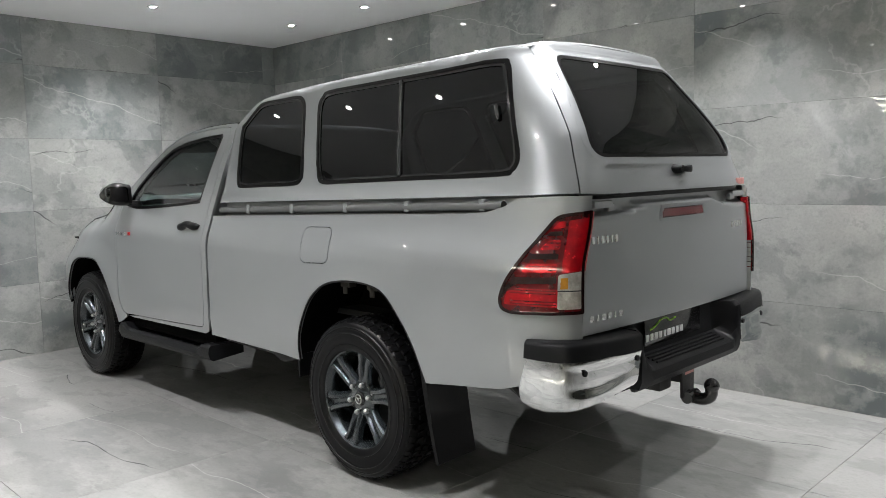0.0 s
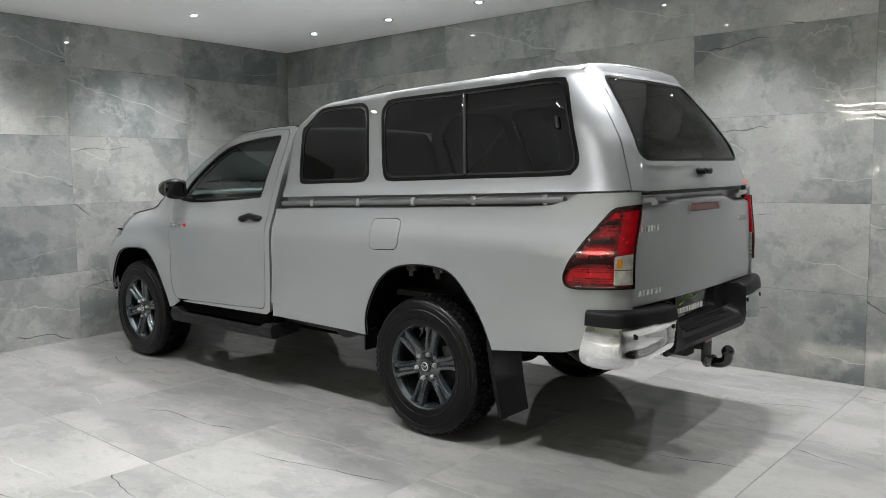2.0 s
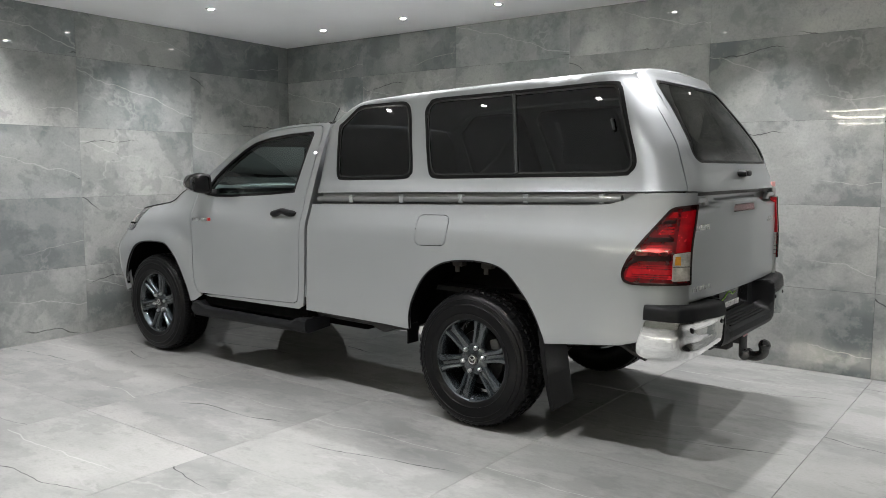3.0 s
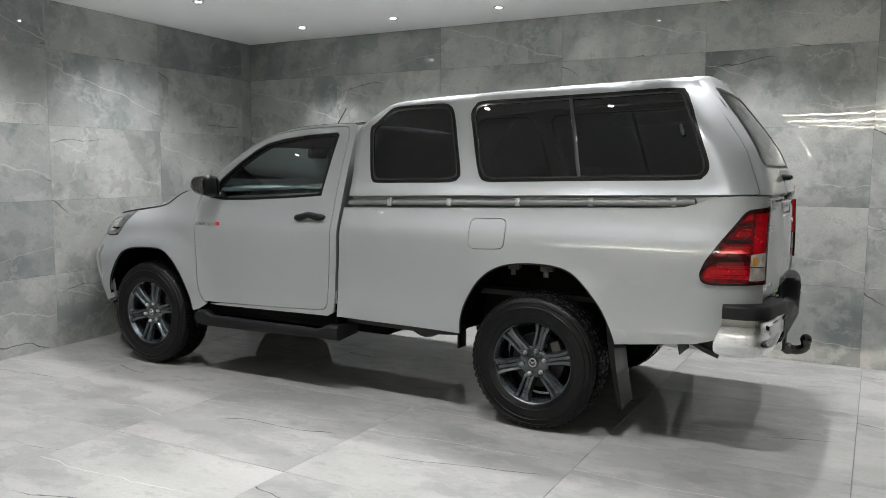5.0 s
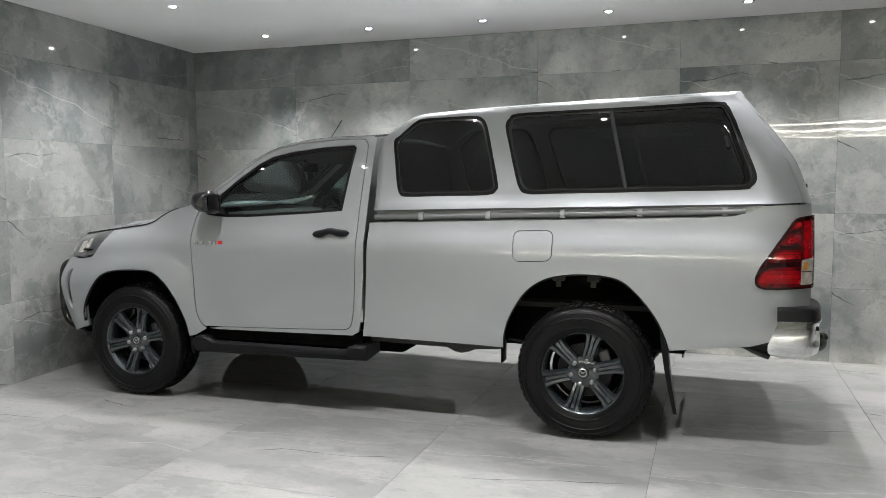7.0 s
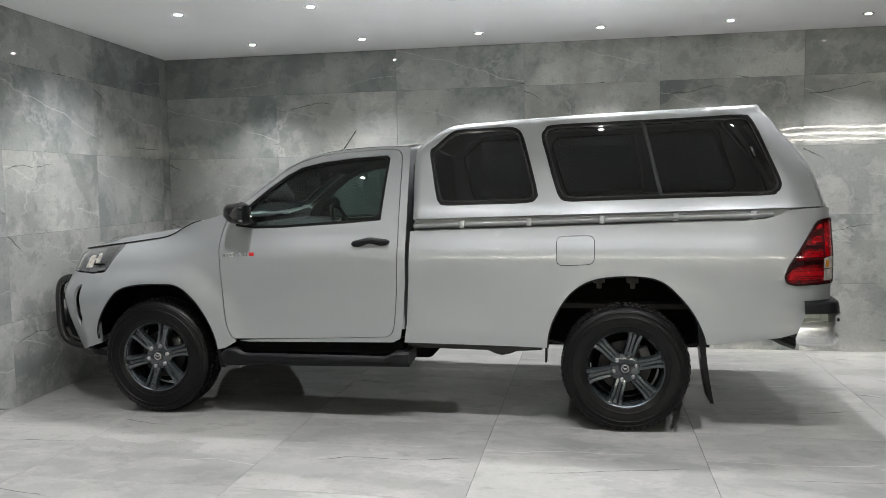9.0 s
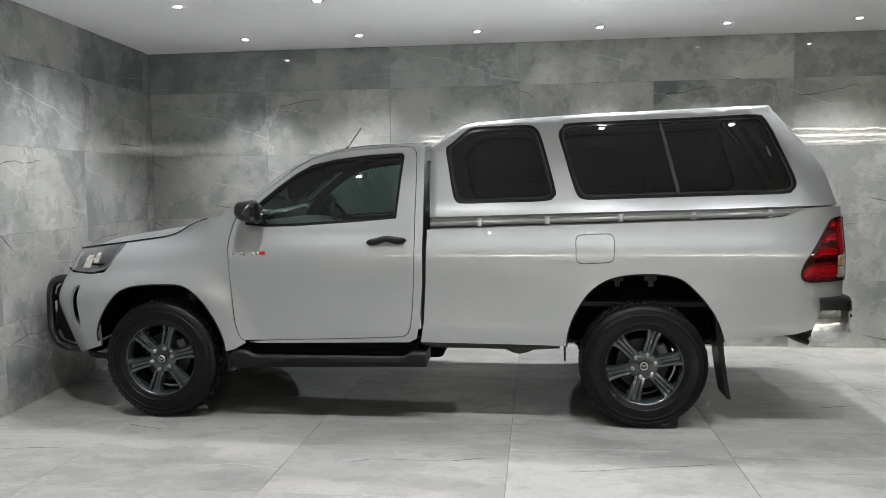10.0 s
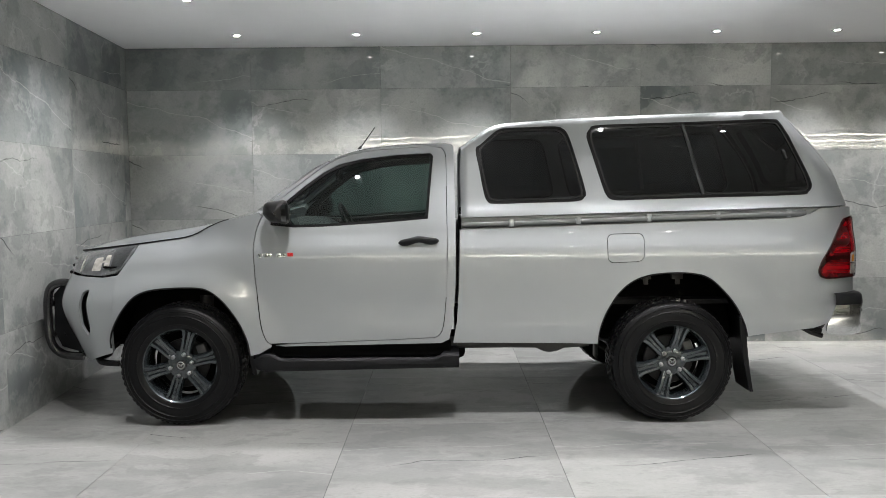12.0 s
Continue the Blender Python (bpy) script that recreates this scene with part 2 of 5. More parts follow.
def part(name, bm, material, parent=None, label="", smooth=True, angle=40):
    me = bpy.data.meshes.new(name)
    bmesh.ops.recalc_face_normals(bm, faces=bm.faces[:])
    for f in bm.faces:
        f.smooth = smooth
    for e in bm.edges:
        e.smooth = len(e.link_faces) == 2 and e.calc_face_angle(0) < radians(angle)
    bm.to_mesh(me)
    bm.free()
    return link(name, me, material, parent, label)


def thing(name, label, category, loc=(0, 0, 0), group="", kind=""):
    ob = new(name)
    ob.empty_display_size = 0.1
    ob.location = loc
    return tagged(ob, label, category, group, kind)


def box(bm, c, s, bevel=0.0, rot=None, seg=2):
    m = Matrix.Translation(c) @ (rot or Matrix()) @ Matrix.Diagonal((*s, 1))
    r = bmesh.ops.create_cube(bm, size=1, matrix=m)
    if bevel:
        es = list({e for v in r["verts"] for e in v.link_edges})
        bmesh.ops.bevel(bm, geom=es, offset=bevel, segments=seg, affect="EDGES", profile=0.5)
    return bm


def cyl(bm, a, b, r, r2=None, n=20, cap=True):
    a, b = Vector(a), Vector(b)
    d = b - a
    m = Matrix.Translation((a + b) / 2) @ d.to_track_quat("Z", "Y").to_matrix().to_4x4()
    bmesh.ops.create_cone(bm, cap_ends=cap, segments=n, radius1=r, radius2=r if r2 is None else r2, depth=d.length, matrix=m)
    return bm


def spline(pts, n=8, closed=False):
    """Catmull-Rom through the points."""
    pts = [np.array(p, float) for p in pts]
    k = len(pts)
    out = []
    for i in range(k if closed else k - 1):
        p1, p2 = pts[i], pts[(i + 1) % k]
        p0 = pts[(i - 1) % k] if closed or i else 2 * p1 - p2
        p3 = pts[(i + 2) % k] if closed or i + 2 < k else 2 * p2 - p1
        for j in range(n):
            u = j / n
            out.append(0.5 * (2 * p1 + (p2 - p0) * u + (2 * p0 - 5 * p1 + 4 * p2 - p3) * u * u + (3 * p1 - p0 - 3 * p2 + p3) * u ** 3))
    if not closed:
        out.append(pts[-1])
    return out


def tube(bm, pts, r, n=14, cap=True, steps=6):
    path = [Vector(p) for p in (spline(pts, steps) if steps else pts)]
    rings, ref = [], None
    for i, p in enumerate(path):
        d = (path[min(i + 1, len(path) - 1)] - path[max(i - 1, 0)]).normalized()
        if ref is None:
            ref = d.orthogonal().normalized()
        ref = (ref - d * ref.dot(d)).normalized()
        side = d.cross(ref)
        rr = r(i / (len(path) - 1)) if callable(r) else r
        rings.append([bm.verts.new(p + (ref * math.cos(a) + side * math.sin(a)) * rr) for a in [2 * math.pi * j / n for j in range(n)]])
    for a, b in zip(rings, rings[1:]):
        for j in range(n):
            bm.faces.new((a[j], a[(j + 1) % n], b[(j + 1) % n], b[j]))
    if cap:
        bm.faces.new(rings[0][::-1])
        bm.faces.new(rings[-1])
    return bm


def revolve(bm, profile, n=48, a0=0.0, a1=2 * math.pi, closed=False):
    """Turn (radius, y) pairs about the y axis."""
    full = abs(a1 - a0) > 6.28
    rings = []
    for i in range(n if full else n + 1):
        a = a0 + (a1 - a0) * i / n
        rings.append([bm.verts.new((r * math.cos(a), y, r * math.sin(a))) for r, y in profile])
    m = len(profile)
    for i in range(n):
        p, q = rings[i], rings[(i + 1) % len(rings)]
        for j in range(m if closed else m - 1):
            bm.faces.new((p[j], p[(j + 1) % m], q[(j + 1) % m], q[j]))
    return bm


def loft(bm, sections, closed_ring=True, cap=True):
    rings = [[bm.verts.new(p) for p in s] for s in sections]
    n = len(rings[0])
    for a, b in zip(rings, rings[1:]):
        for j in range(n if closed_ring else n - 1):
            bm.faces.new((a[j], a[(j + 1) % n], b[(j + 1) % n], b[j]))
    if cap and closed_ring:
        bm.faces.new(rings[0][::-1])
        bm.faces.new(rings[-1])
    return bm


def rounded(poly, r, n=5):
    """A polygon with its corners rounded; r one radius or one for each corner."""
    out, k = [], len(poly)
    for i, p in enumerate(poly):
        p = np.array(p, float)
        a, b = np.array(poly[i - 1], float) - p, np.array(poly[(i + 1) % k], float) - p
        la, lb = np.linalg.norm(a), np.linalg.norm(b)
        rr = min(r[i] if isinstance(r, (list, tuple)) else r, la * 0.48, lb * 0.48)
        if rr < 1e-4:
            out.append(p)
            continue
        a, b = p + a / la * rr, p + b / lb * rr
        for j in range(n + 1):
            u = j / n
            out.append((1 - u) ** 2 * a + 2 * u * (1 - u) * p + u * u * b)
    return out


def table(xs, ys, blur=0.03):
    """A smooth function through a few values."""
    g = np.arange(xs[0] - 1, xs[-1] + 1, 0.005)
    s0 = (ys[1] - ys[0]) / (xs[1] - xs[0])
    s1 = (ys[-1] - ys[-2]) / (xs[-1] - xs[-2])
    v = np.interp(g, xs, ys)
    v = np.where(g < xs[0], ys[0] + (g - xs[0]) * s0, np.where(g > xs[-1], ys[-1] + (g - xs[-1]) * s1, v))
    if blur:
        k = np.exp(-0.5 * (np.arange(-60, 61) * 0.005 / blur) ** 2)
        v = np.convolve(np.pad(v, 60, mode="edge"), k / k.sum(), "valid")
    return lambda q: float(np.interp(q, g, v))


def dense(poly, step):
    out = []
    k = len(poly)
    for i in range(k):
        a, b = np.array(poly[i], float), np.array(poly[(i + 1) % k], float)
        n = max(1, int(np.linalg.norm(b - a) / step))
        out += [a + (b - a) * j / n for j in range(n)]
    keep = [out[0]]
    for p in out[1:]:
        if np.linalg.norm(p - keep[-1]) > 1e-3:
            keep.append(p)
    if np.linalg.norm(keep[0] - keep[-1]) < 1e-3:
        keep.pop()
    return np.array(keep)


def shrink(poly, d):
    """Move a closed outline inward by d."""
    p = np.array(poly, float)
    nx, pv = np.roll(p, -1, 0), np.roll(p, 1, 0)
    area = 0.5 * np.sum(p[:, 0] * nx[:, 1] - nx[:, 0] * p[:, 1])
    t = nx - pv
    t /= np.maximum(np.linalg.norm(t, axis=1), 1e-9)[:, None]
    n = np.stack([-t[:, 1], t[:, 0]], 1) * (1 if area > 0 else -1)
    return p + n * d


def offset(poly, d):
    """Shrink by a larger step, a little at a time, keeping the corners clean."""
    n = max(1, int(math.ceil(abs(d) / 0.003)))
    p = dense(poly, 0.02)
    for _ in range(n):
        p = dense(shrink(p, d / n), 0.02)
        p = 0.7 * p + 0.15 * (np.roll(p, 1, 0) + np.roll(p, -1, 0))
    return p


def inside(pts, poly):
    x, y = pts[:, 0], pts[:, 1]
    res = np.zeros(len(pts), bool)
    j = len(poly) - 1
    for i in range(len(poly)):
        (xi, yi), (xj, yj) = poly[i], poly[j]
        if yi != yj:
            res ^= ((yi > y) != (yj > y)) & (x < (xj - xi) * (y - yi) / (yj - yi) + xi)
        j = i
    return res


CORE = Vector((1.7, 0.0, 0.9))


def panel(name, outline, fn, material, parent=None, holes=(), step=0.04, thick=0.018, gap=0.002, lift=0.0, label="", core=CORE, soft=0.003):
    """A pressed panel: the flat outline laid on the surface fn(a, b) -> (x, y, z), with rolled edges and a turned-in flange."""
    rings = [dense(shrink(dense(outline, step * 0.6), gap), step * 0.6)]
    rings += [dense(shrink(dense(h, step * 0.6), -gap), step * 0.6) for h in holes]
    inner = [shrink(rings[0], soft + 0.001)] + [shrink(r, -(soft + 0.001)) for r in rings[1:]]
    lo, hi = rings[0].min(0), rings[0].max(0)
    gx, gy = np.meshgrid(np.arange(lo[0] + step / 2, hi[0], step), np.arange(lo[1] + step / 2, hi[1], step))
    grid = np.stack([gx.ravel(), gy.ravel()], 1)
    ok = inside(grid, rings[0])
    for r in rings[1:]:
        ok &= ~inside(grid, r)
    edge_pts = np.concatenate(rings)
    if len(grid):
        d = np.min(np.linalg.norm(grid[:, None, :] - edge_pts[None], axis=2), axis=1)
        grid = grid[ok & (d > step * 0.45)]
    pts, edges = [], []
    for r in rings:
        b = len(pts)
        pts += [tuple(p) for p in r]
        edges += [(b + i, b + (i + 1) % len(r)) for i in range(len(r))]
    for r in inner:
        pts += [tuple(p) for p in r]
    pts += [tuple(p) for p in grid]
    vs, _, fs, _, _, _ = delaunay([Vector(p) for p in pts], edges, [], 0, 1e-6)
    P2 = np.array([tuple(v) for v in vs])
    cen = np.array([P2[list(f)].mean(0) for f in fs])
    good = inside(cen, rings[0])
    for r in rings[1:]:
        good &= ~inside(cen, r)
    faces = [tuple(f) for f, g in zip(fs, good) if g]
    e = 2e-3
    pos, nor = [], []
    for a, b in P2:
        p = Vector(fn(a, b))
        n = (Vector(fn(a + e, b)) - Vector(fn(a - e, b))).cross(Vector(fn(a, b + e)) - Vector(fn(a, b - e)))
        n = n.normalized() if n.length > 1e-12 else Vector((0, 0, 1))
        if n.dot(p - core) < 0:
            n = -n
        pos.append(p + n * lift)
        nor.append(n)
    rim = set()
    count = {}
    for f in faces:
        for i in range(3):
            k = tuple(sorted((f[i], f[(i + 1) % 3])))
            count[k] = count.get(k, 0) + 1
    border = [k for k, c in count.items() if c == 1]
    for k in border:
        rim |= set(k)
    for i in rim:
        pos[i] = pos[i] - nor[i] * soft
    out = []
    for f in faces:
        a, b, c = (pos[i] for i in f)
        out.append(f if (b - a).cross(c - a).dot(nor[f[0]]) > 0 else f[::-1])
    if thick:
        near, far = {}, {}
        for i in rim:
            near[i] = len(pos)
            pos.append(pos[i].copy())
            nor.append(None)
            far[i] = len(pos)
            pos.append(pos[i] - nor[i] * thick)
            nor.append(None)
        for a, b in border:
            out.append((near[a], near[b], far[b], far[a]))
    used = sorted({i for f in out for i in f})
    remap = {i: k for k, i in enumerate(used)}
    me = bpy.data.meshes.new(name)
    me.from_pydata([pos[i] for i in used], [], [[remap[i] for i in f] for f in out])
    for p in me.polygons:
        p.use_smooth = True
    me.update()
    auto = [v.normal.copy() for v in me.vertices]
    me.normals_split_custom_set_from_vertices([tuple(nor[i]) if nor[i] is not None and nor[i].length > 0.5 else tuple(auto[k]) for k, i in enumerate(used)])
    return link(name, me, material, parent, label)



def both(name, outline, fn, material, parent, **kw):
    """The near panel and its mirror on the far side; fn gives (x, half width, z)."""
    a = panel(name, outline, lambda p, q: (lambda r: (r[0], -r[1], r[2]))(fn(p, q)), material, parent, **kw)
    b = panel(name, outline, fn, material, parent, **kw)
    return a, b


# ---- room ----
def slab(name, c, s, material, label, category):
    bm = bmesh.new()
    box(bm, c, s)
    return tagged(part(name, bm, material, smooth=False), label, category, kind="structure")


floor = slab("floor", ((X0 + X1) / 2, (Y0 + Y1) / 2, -0.06), (X1 - X0 + 0.4, Y1 - Y0 + 0.4, 0.1), M_GROUT, "polished grey marble-look tiled showroom floor", "floor")
wall_back = slab("wall_north", ((X0 + X1) / 2, Y1 + 0.11, H / 2), (X1 - X0 + 0.4, 0.2, H), M_GROUT, "polished grey marble-look tiled back wall", "wall")
wall_left = slab("wall_west", (-0.11, (Y0 - Y1) / 2, H / 2), (0.2, Y1 - Y0 + 0.02, H), M_GROUT, "polished grey marble-look tiled side wall", "wall")
wall_left.matrix_basis = pose(X0, Y1, 0, 0, 0, WEST)
# unseen, added dark to hold down the light on the hatch
wall_right = slab("wall_east", (X1 + 0.1, (Y0 + Y1) / 2, H / 2), (0.2, Y1 - Y0, H), M_DIM, "unseen dark wall added to keep light off the truck's tail", "wall")
wall_front = slab("wall_south", ((X0 + X1) / 2, Y0 - 0.1, H / 2), (X1 - X0, 0.2, H), M_PLASTER, "plain grey painted wall with a slim light strip", "wall")
ceiling = slab("ceiling", ((X0 + X1) / 2, (Y0 + Y1) / 2, H + 0.06), (X1 - X0 + 0.4, Y1 - Y0 + 0.4, 0.12), M_CEIL, "smooth white painted ceiling with recessed downlights", "ceiling")


# ---- downlights ----
def downlight():
    d = thing("downlight", "small round recessed white ceiling downlight, switched on", "ceiling light", group="ceiling downlights")
    bm = bmesh.new()
    revolve(bm, [(0.021, 0.006), (0.03, -0.001), (0.036, -0.005), (0.043, -0.005), (0.046, -0.001), (0.046, 0.004)], 24)
    bmesh.ops.rotate(bm, verts=bm.verts[:], matrix=Matrix.Rotation(radians(90), 3, "X"))
    part("trim_ring", bm, M_STEEL, d, "satin metal trim ring")
    bm = bmesh.new()
    bmesh.ops.create_circle(bm, cap_ends=True, segments=20, radius=0.022)
    for v in bm.verts:
        v.co.z = -0.004
    part("lens", bm, M_LIGHT, d, "glowing frosted lens")
    return d


lamp = bpy.data.lights.new("downlight_beam", "SPOT")
lamp.energy, lamp.spot_size, lamp.spot_blend, lamp.shadow_soft_size = LAMP_WATTS, radians(102), 0.95, 0.022
lamp.color = (1.0, 0.977, 0.995)
first = downlight()
beam = new("downlight_beam", lamp)
beam.location = (0, 0, -0.045)
beam.parent = first
first.location = (-0.09, 1.046, H)
# last two lamps of the back row are unseen, added to brighten the east
for y in (1.046, -0.25, -1.85, -3.7):
    for col in range(8 if y > 1 else 5):
        d = first
        if y < 1 or col:
            d = copy_thing(first, pose(-0.09 + 1.018 * col, y, H))
        # the two rows of lamps beside the west wall are tipped towards it
        for o in d.children:
            if o.type == "LIGHT":
                o.rotation_euler = (0, 0 if y > 1 else radians((23, 11, 0)[min(col, 2)]), 0)

strip = thing("strip_light", "long slim warm white light strip high on the wall", "light strip", (0, 0, 0))
bm = bmesh.new()
box(bm, ((X0 + X1) / 2, Y0 + 0.02, 2.66), (X1 - X0 - 0.3, 0.04, 0.07), 0.006)
part("channel", bm, M_STEEL, strip)
bm = bmesh.new()
box(bm, ((X0 + X1) / 2, Y0 + 0.045, 2.66), (X1 - X0 - 0.4, 0.012, 0.018), 0.003)
part("diffuser", bm, M_STRIP, strip)
bm = bmesh.new()
box(bm, ((X0 + X1) / 2, Y0 + 0.04, 2.52), (X1 - X0 - 0.4, 0.012, 0.018), 0.002)
part("lower_diffuser", bm, M_STRIP, strip)
bm = bmesh.new()
box(bm, ((X0 + X1) / 2, Y0 + 0.04, 2.39), (X1 - X0 - 0.4, 0.012, 0.008), 0.002)
part("lower_diffuser", bm, M_STRIP, strip)

# ---- truck: form of the body ----
truck = thing("pickup_truck", "silver single-cab pickup truck with a matching canopy, parked on tiled floor", "pickup truck", (0, -0.02, 0))
truck.scale = (1, 0.978, 1)

def nose(xs):
    """Lengthen what lies before the front wheel a little."""
    return [x + 0.1 * min(0.0, x + 0.4) for x in xs]


side_z = table([0.2, 0.45, 0.55, 0.62, 0.8, 0.97, 1.06, 1.11, 1.16, 1.21, 1.28, 1.36, 1.5],
               [0.80, 0.868, 0.885, 0.897, 0.904, 0.9065, 0.9045, 0.895, 0.874, 0.857, 0.842, 0.83, 0.81], 0.022)
cab_z = table([1.0, 1.2, 1.28, 1.4, 1.55, 1.7, 1.8], [0.9, 0.858, 0.835, 0.79, 0.73, 0.662, 0.61], 0.03)
nose_low = table(nose([-0.95, -0.92, -0.86, -0.79, -0.7, -0.58, -0.43, -0.2, 0.1, 0.5]), [0.0, 0.25, 0.52, 0.69, 0.8, 0.865, 0.895, 0.902, 0.905, 0.905], 0.018)
nose_mid = table(nose([-0.86, -0.84, -0.79, -0.72, -0.62, -0.45, -0.3, -0.1, 0.1, 0.5]), [0.0, 0.2, 0.43, 0.58, 0.69, 0.775, 0.818, 0.85, 0.87, 0.886], 0.018)
hood_w = table(nose([-0.9, -0.82, -0.76, -0.66, -0.5, -0.3, 0.0, 0.2, 0.3, 0.5]), [0.0, 0.3, 0.43, 0.55, 0.65, 0.715, 0.745, 0.765, 0.775, 0.8], 0.02)
hood_z = table(nose([-0.9, -0.79, -0.6, -0.31, 0.01, 0.09, 0.16, 0.26, 0.34, 0.5]), [1.04, 1.075, 1.103, 1.14, 1.181, 1.205, 1.246, 1.288, 1.305, 1.345], 0.02)
hood_top = table(nose([-0.9, -0.84, -0.77, -0.48, -0.185, 0.15, 0.3, 0.5]), [1.03, 1.075, 1.112, 1.172, 1.213, 1.27, 1.3, 1.33], 0.04)


def ease(v, a, b):
    u = min(1.0, max(0.0, (v - a) / (b - a)))
    return u * u * (3 - 2 * u)


def wide(x, z):
    """Half width of the lower body: sill, doors, flared arches, tapering nose and tail corners."""
    w = side_z(z)
    if x < 0.55:
        k = ease(-x, -0.55, -0.25)
        lo = nose_low(x) - 0.905
        mid = nose_mid(x) - 0.886
        zh = hood_z(x)
        f = ease(z, 0.8, 1.06)
        front = w + lo * (1 - f) + mid * f
        if z > 1.0:
            u = max(0.0, (z - 1.0) / max(0.04, zh - 1.0))
            top = front * (1 - u ** 2.2) + hood_w(x) * u ** 2.2
            front = top
        w = w * (1 - k) + front * k
    for cx, amp, reach, z0, z1 in ((0.02, 0.034, 0.68, 0.9, 1.12), (3.085, 0.014, 0.7, 0.78, 1.03)):
        r = math.hypot(x - cx, z - 0.41)
        if z > 0.3:
            w += amp * (1 - ease(r, 0.47, reach)) * (1 - ease(z, z0, z1))
    return max(w, 0.0)


TURN_LINE = spline([(3.85, 0.905), (4.0, 0.894), (4.1, 0.873), (4.18, 0.842), (4.235, 0.802), (4.258, 0.775), (4.268, 0.752)], 8)
turn_d = np.concatenate([[0], np.cumsum([np.linalg.norm(q - p) for p, q in zip(TURN_LINE, TURN_LINE[1:])])])
turn_x, turn_y = [p[0] for p in TURN_LINE], [p[1] for p in TURN_LINE]
TAIL_END = 3.85 + float(turn_d[-1])


def along(x):
    """Distance round the tail corner, counted on from x = 3.85, at which the body reaches x."""
    return x if x < 3.85 else 3.85 + float(np.interp(x, turn_x, turn_d))


def skin(x, z):
    """Body side; past 3.85 the first coordinate runs on round the tail corner."""
    if x <= 3.85:
        return (x, wide(x, z), z)
    d = x - 3.85
    return (float(np.interp(d, turn_d, turn_x)), float(np.interp(d, turn_d, turn_y)) + wide(3.85, z) - 0.905, z)


def cab_skin(x, z):
    k = ease(z, 1.16, 1.3)
    a = wide(x, min(z, 1.36)) if k < 1 else 0.0
    return (x, a * (1 - k) + cab_z(z) * k, z)


# ---- truck: side panels ----
ARCH_F = [(-0.43, 0.5), (-0.425, 0.58), (-0.375, 0.69), (-0.315, 0.775), (-0.25, 0.835), (-0.16, 0.865), (-0.04, 0.878), (0.1, 0.879), (0.19, 0.866), (0.28, 0.8), (0.35, 0.71), (0.4, 0.62), (0.43, 0.53), (0.442, 0.44)]
ARCH_R = [(2.62, 0.5), (2.632, 0.607), (2.675, 0.715), (2.743, 0.822), (2.83, 0.895), (2.934, 0.933), (3.074, 0.947), (3.196, 0.942), (3.291, 0.918), (3.373, 0.853), (3.465, 0.745), (3.522, 0.637), (3.553, 0.542)]
DOOR_FRONT = [(0.54, 1.345), (0.508, 1.284), (0.483, 1.204), (0.476, 1.117), (0.481, 1.049), (0.486, 0.944), (0.497, 0.837), (0.519, 0.64), (0.545, 0.545), (0.58, 0.511)]
DOOR_REAR = [(1.6, 0.548), (1.636, 0.575), (1.657, 0.65), (1.673, 0.829), (1.681, 1.074), (1.68, 1.283), (1.677, 1.65), (1.66, 1.728), (1.62, 1.747)]
DOOR_TOP = [(1.5, 1.748), (1.318, 1.738), (1.138, 1.718), (0.994, 1.68), (0.887, 1.622), (0.782, 1.542), (0.642, 1.432)]
GLASS_LINE = [(0.575, 1.262), (0.72, 1.247), (0.9, 1.25), (1.323, 1.275), (1.56, 1.294), (1.577, 1.5), (1.594, 1.69), (1.575, 1.708), (1.355, 1.697), (1.14, 1.672), (0.995, 1.64), (0.9, 1.59), (0.76, 1.487), (0.65, 1.392), (0.585, 1.3)]
door_line = spline(DOOR_FRONT, 4)[:-1] + [np.array((0.7, 0.516)), np.array((1.3, 0.535))] + spline(DOOR_REAR + DOOR_TOP + DOOR_FRONT[:1], 4)[:-1]

hood_edge = [(x, hood_z(x)) for x in np.linspace(-0.3, 0.42, 19)]
fender = [tuple(p) for p in hood_edge] + [(0.5, 1.345)] + [tuple(p) for p in spline(DOOR_FRONT, 4)[2:]] + [(0.58, 0.497), (0.5, 0.452)] + [tuple(p) for p in spline(ARCH_F, 4)[::-1][:-1]] + [(-0.425, 0.6), (-0.412, 0.75), (-0.408, 0.9), (-0.405, 0.95), (-0.39, 0.966), (-0.352, 1.022), (-0.315, 1.083)]
both("front_fender", fender, skin, M_SILVER, truck, step=0.035, gap=0.0035)

doors = both("door", door_line, cab_skin, M_SILVER, truck, holes=[GLASS_LINE], step=0.04)

RAIL = [(0.515, 1.362), (0.641, 1.464), (0.834, 1.606), (0.994, 1.69), (1.156, 1.736), (1.354, 1.76), (1.55, 1.768), (1.7, 1.768)]
cab_line = [tuple(p) for p in spline(RAIL, 4)] + [(1.727, 1.75), (1.735, 1.28), (1.733, 0.9), (1.715, 0.65), (1.69, 0.535), (1.64, 0.51), (0.66, 0.495), (0.6, 0.505)] + [(0.7, 0.516), (1.3, 0.535)] + [tuple(p) for p in spline(DOOR_REAR + DOOR_TOP + DOOR_FRONT[:1], 4)]
both("cab_pillar", cab_line, cab_skin, M_SILVER, truck, step=0.03)

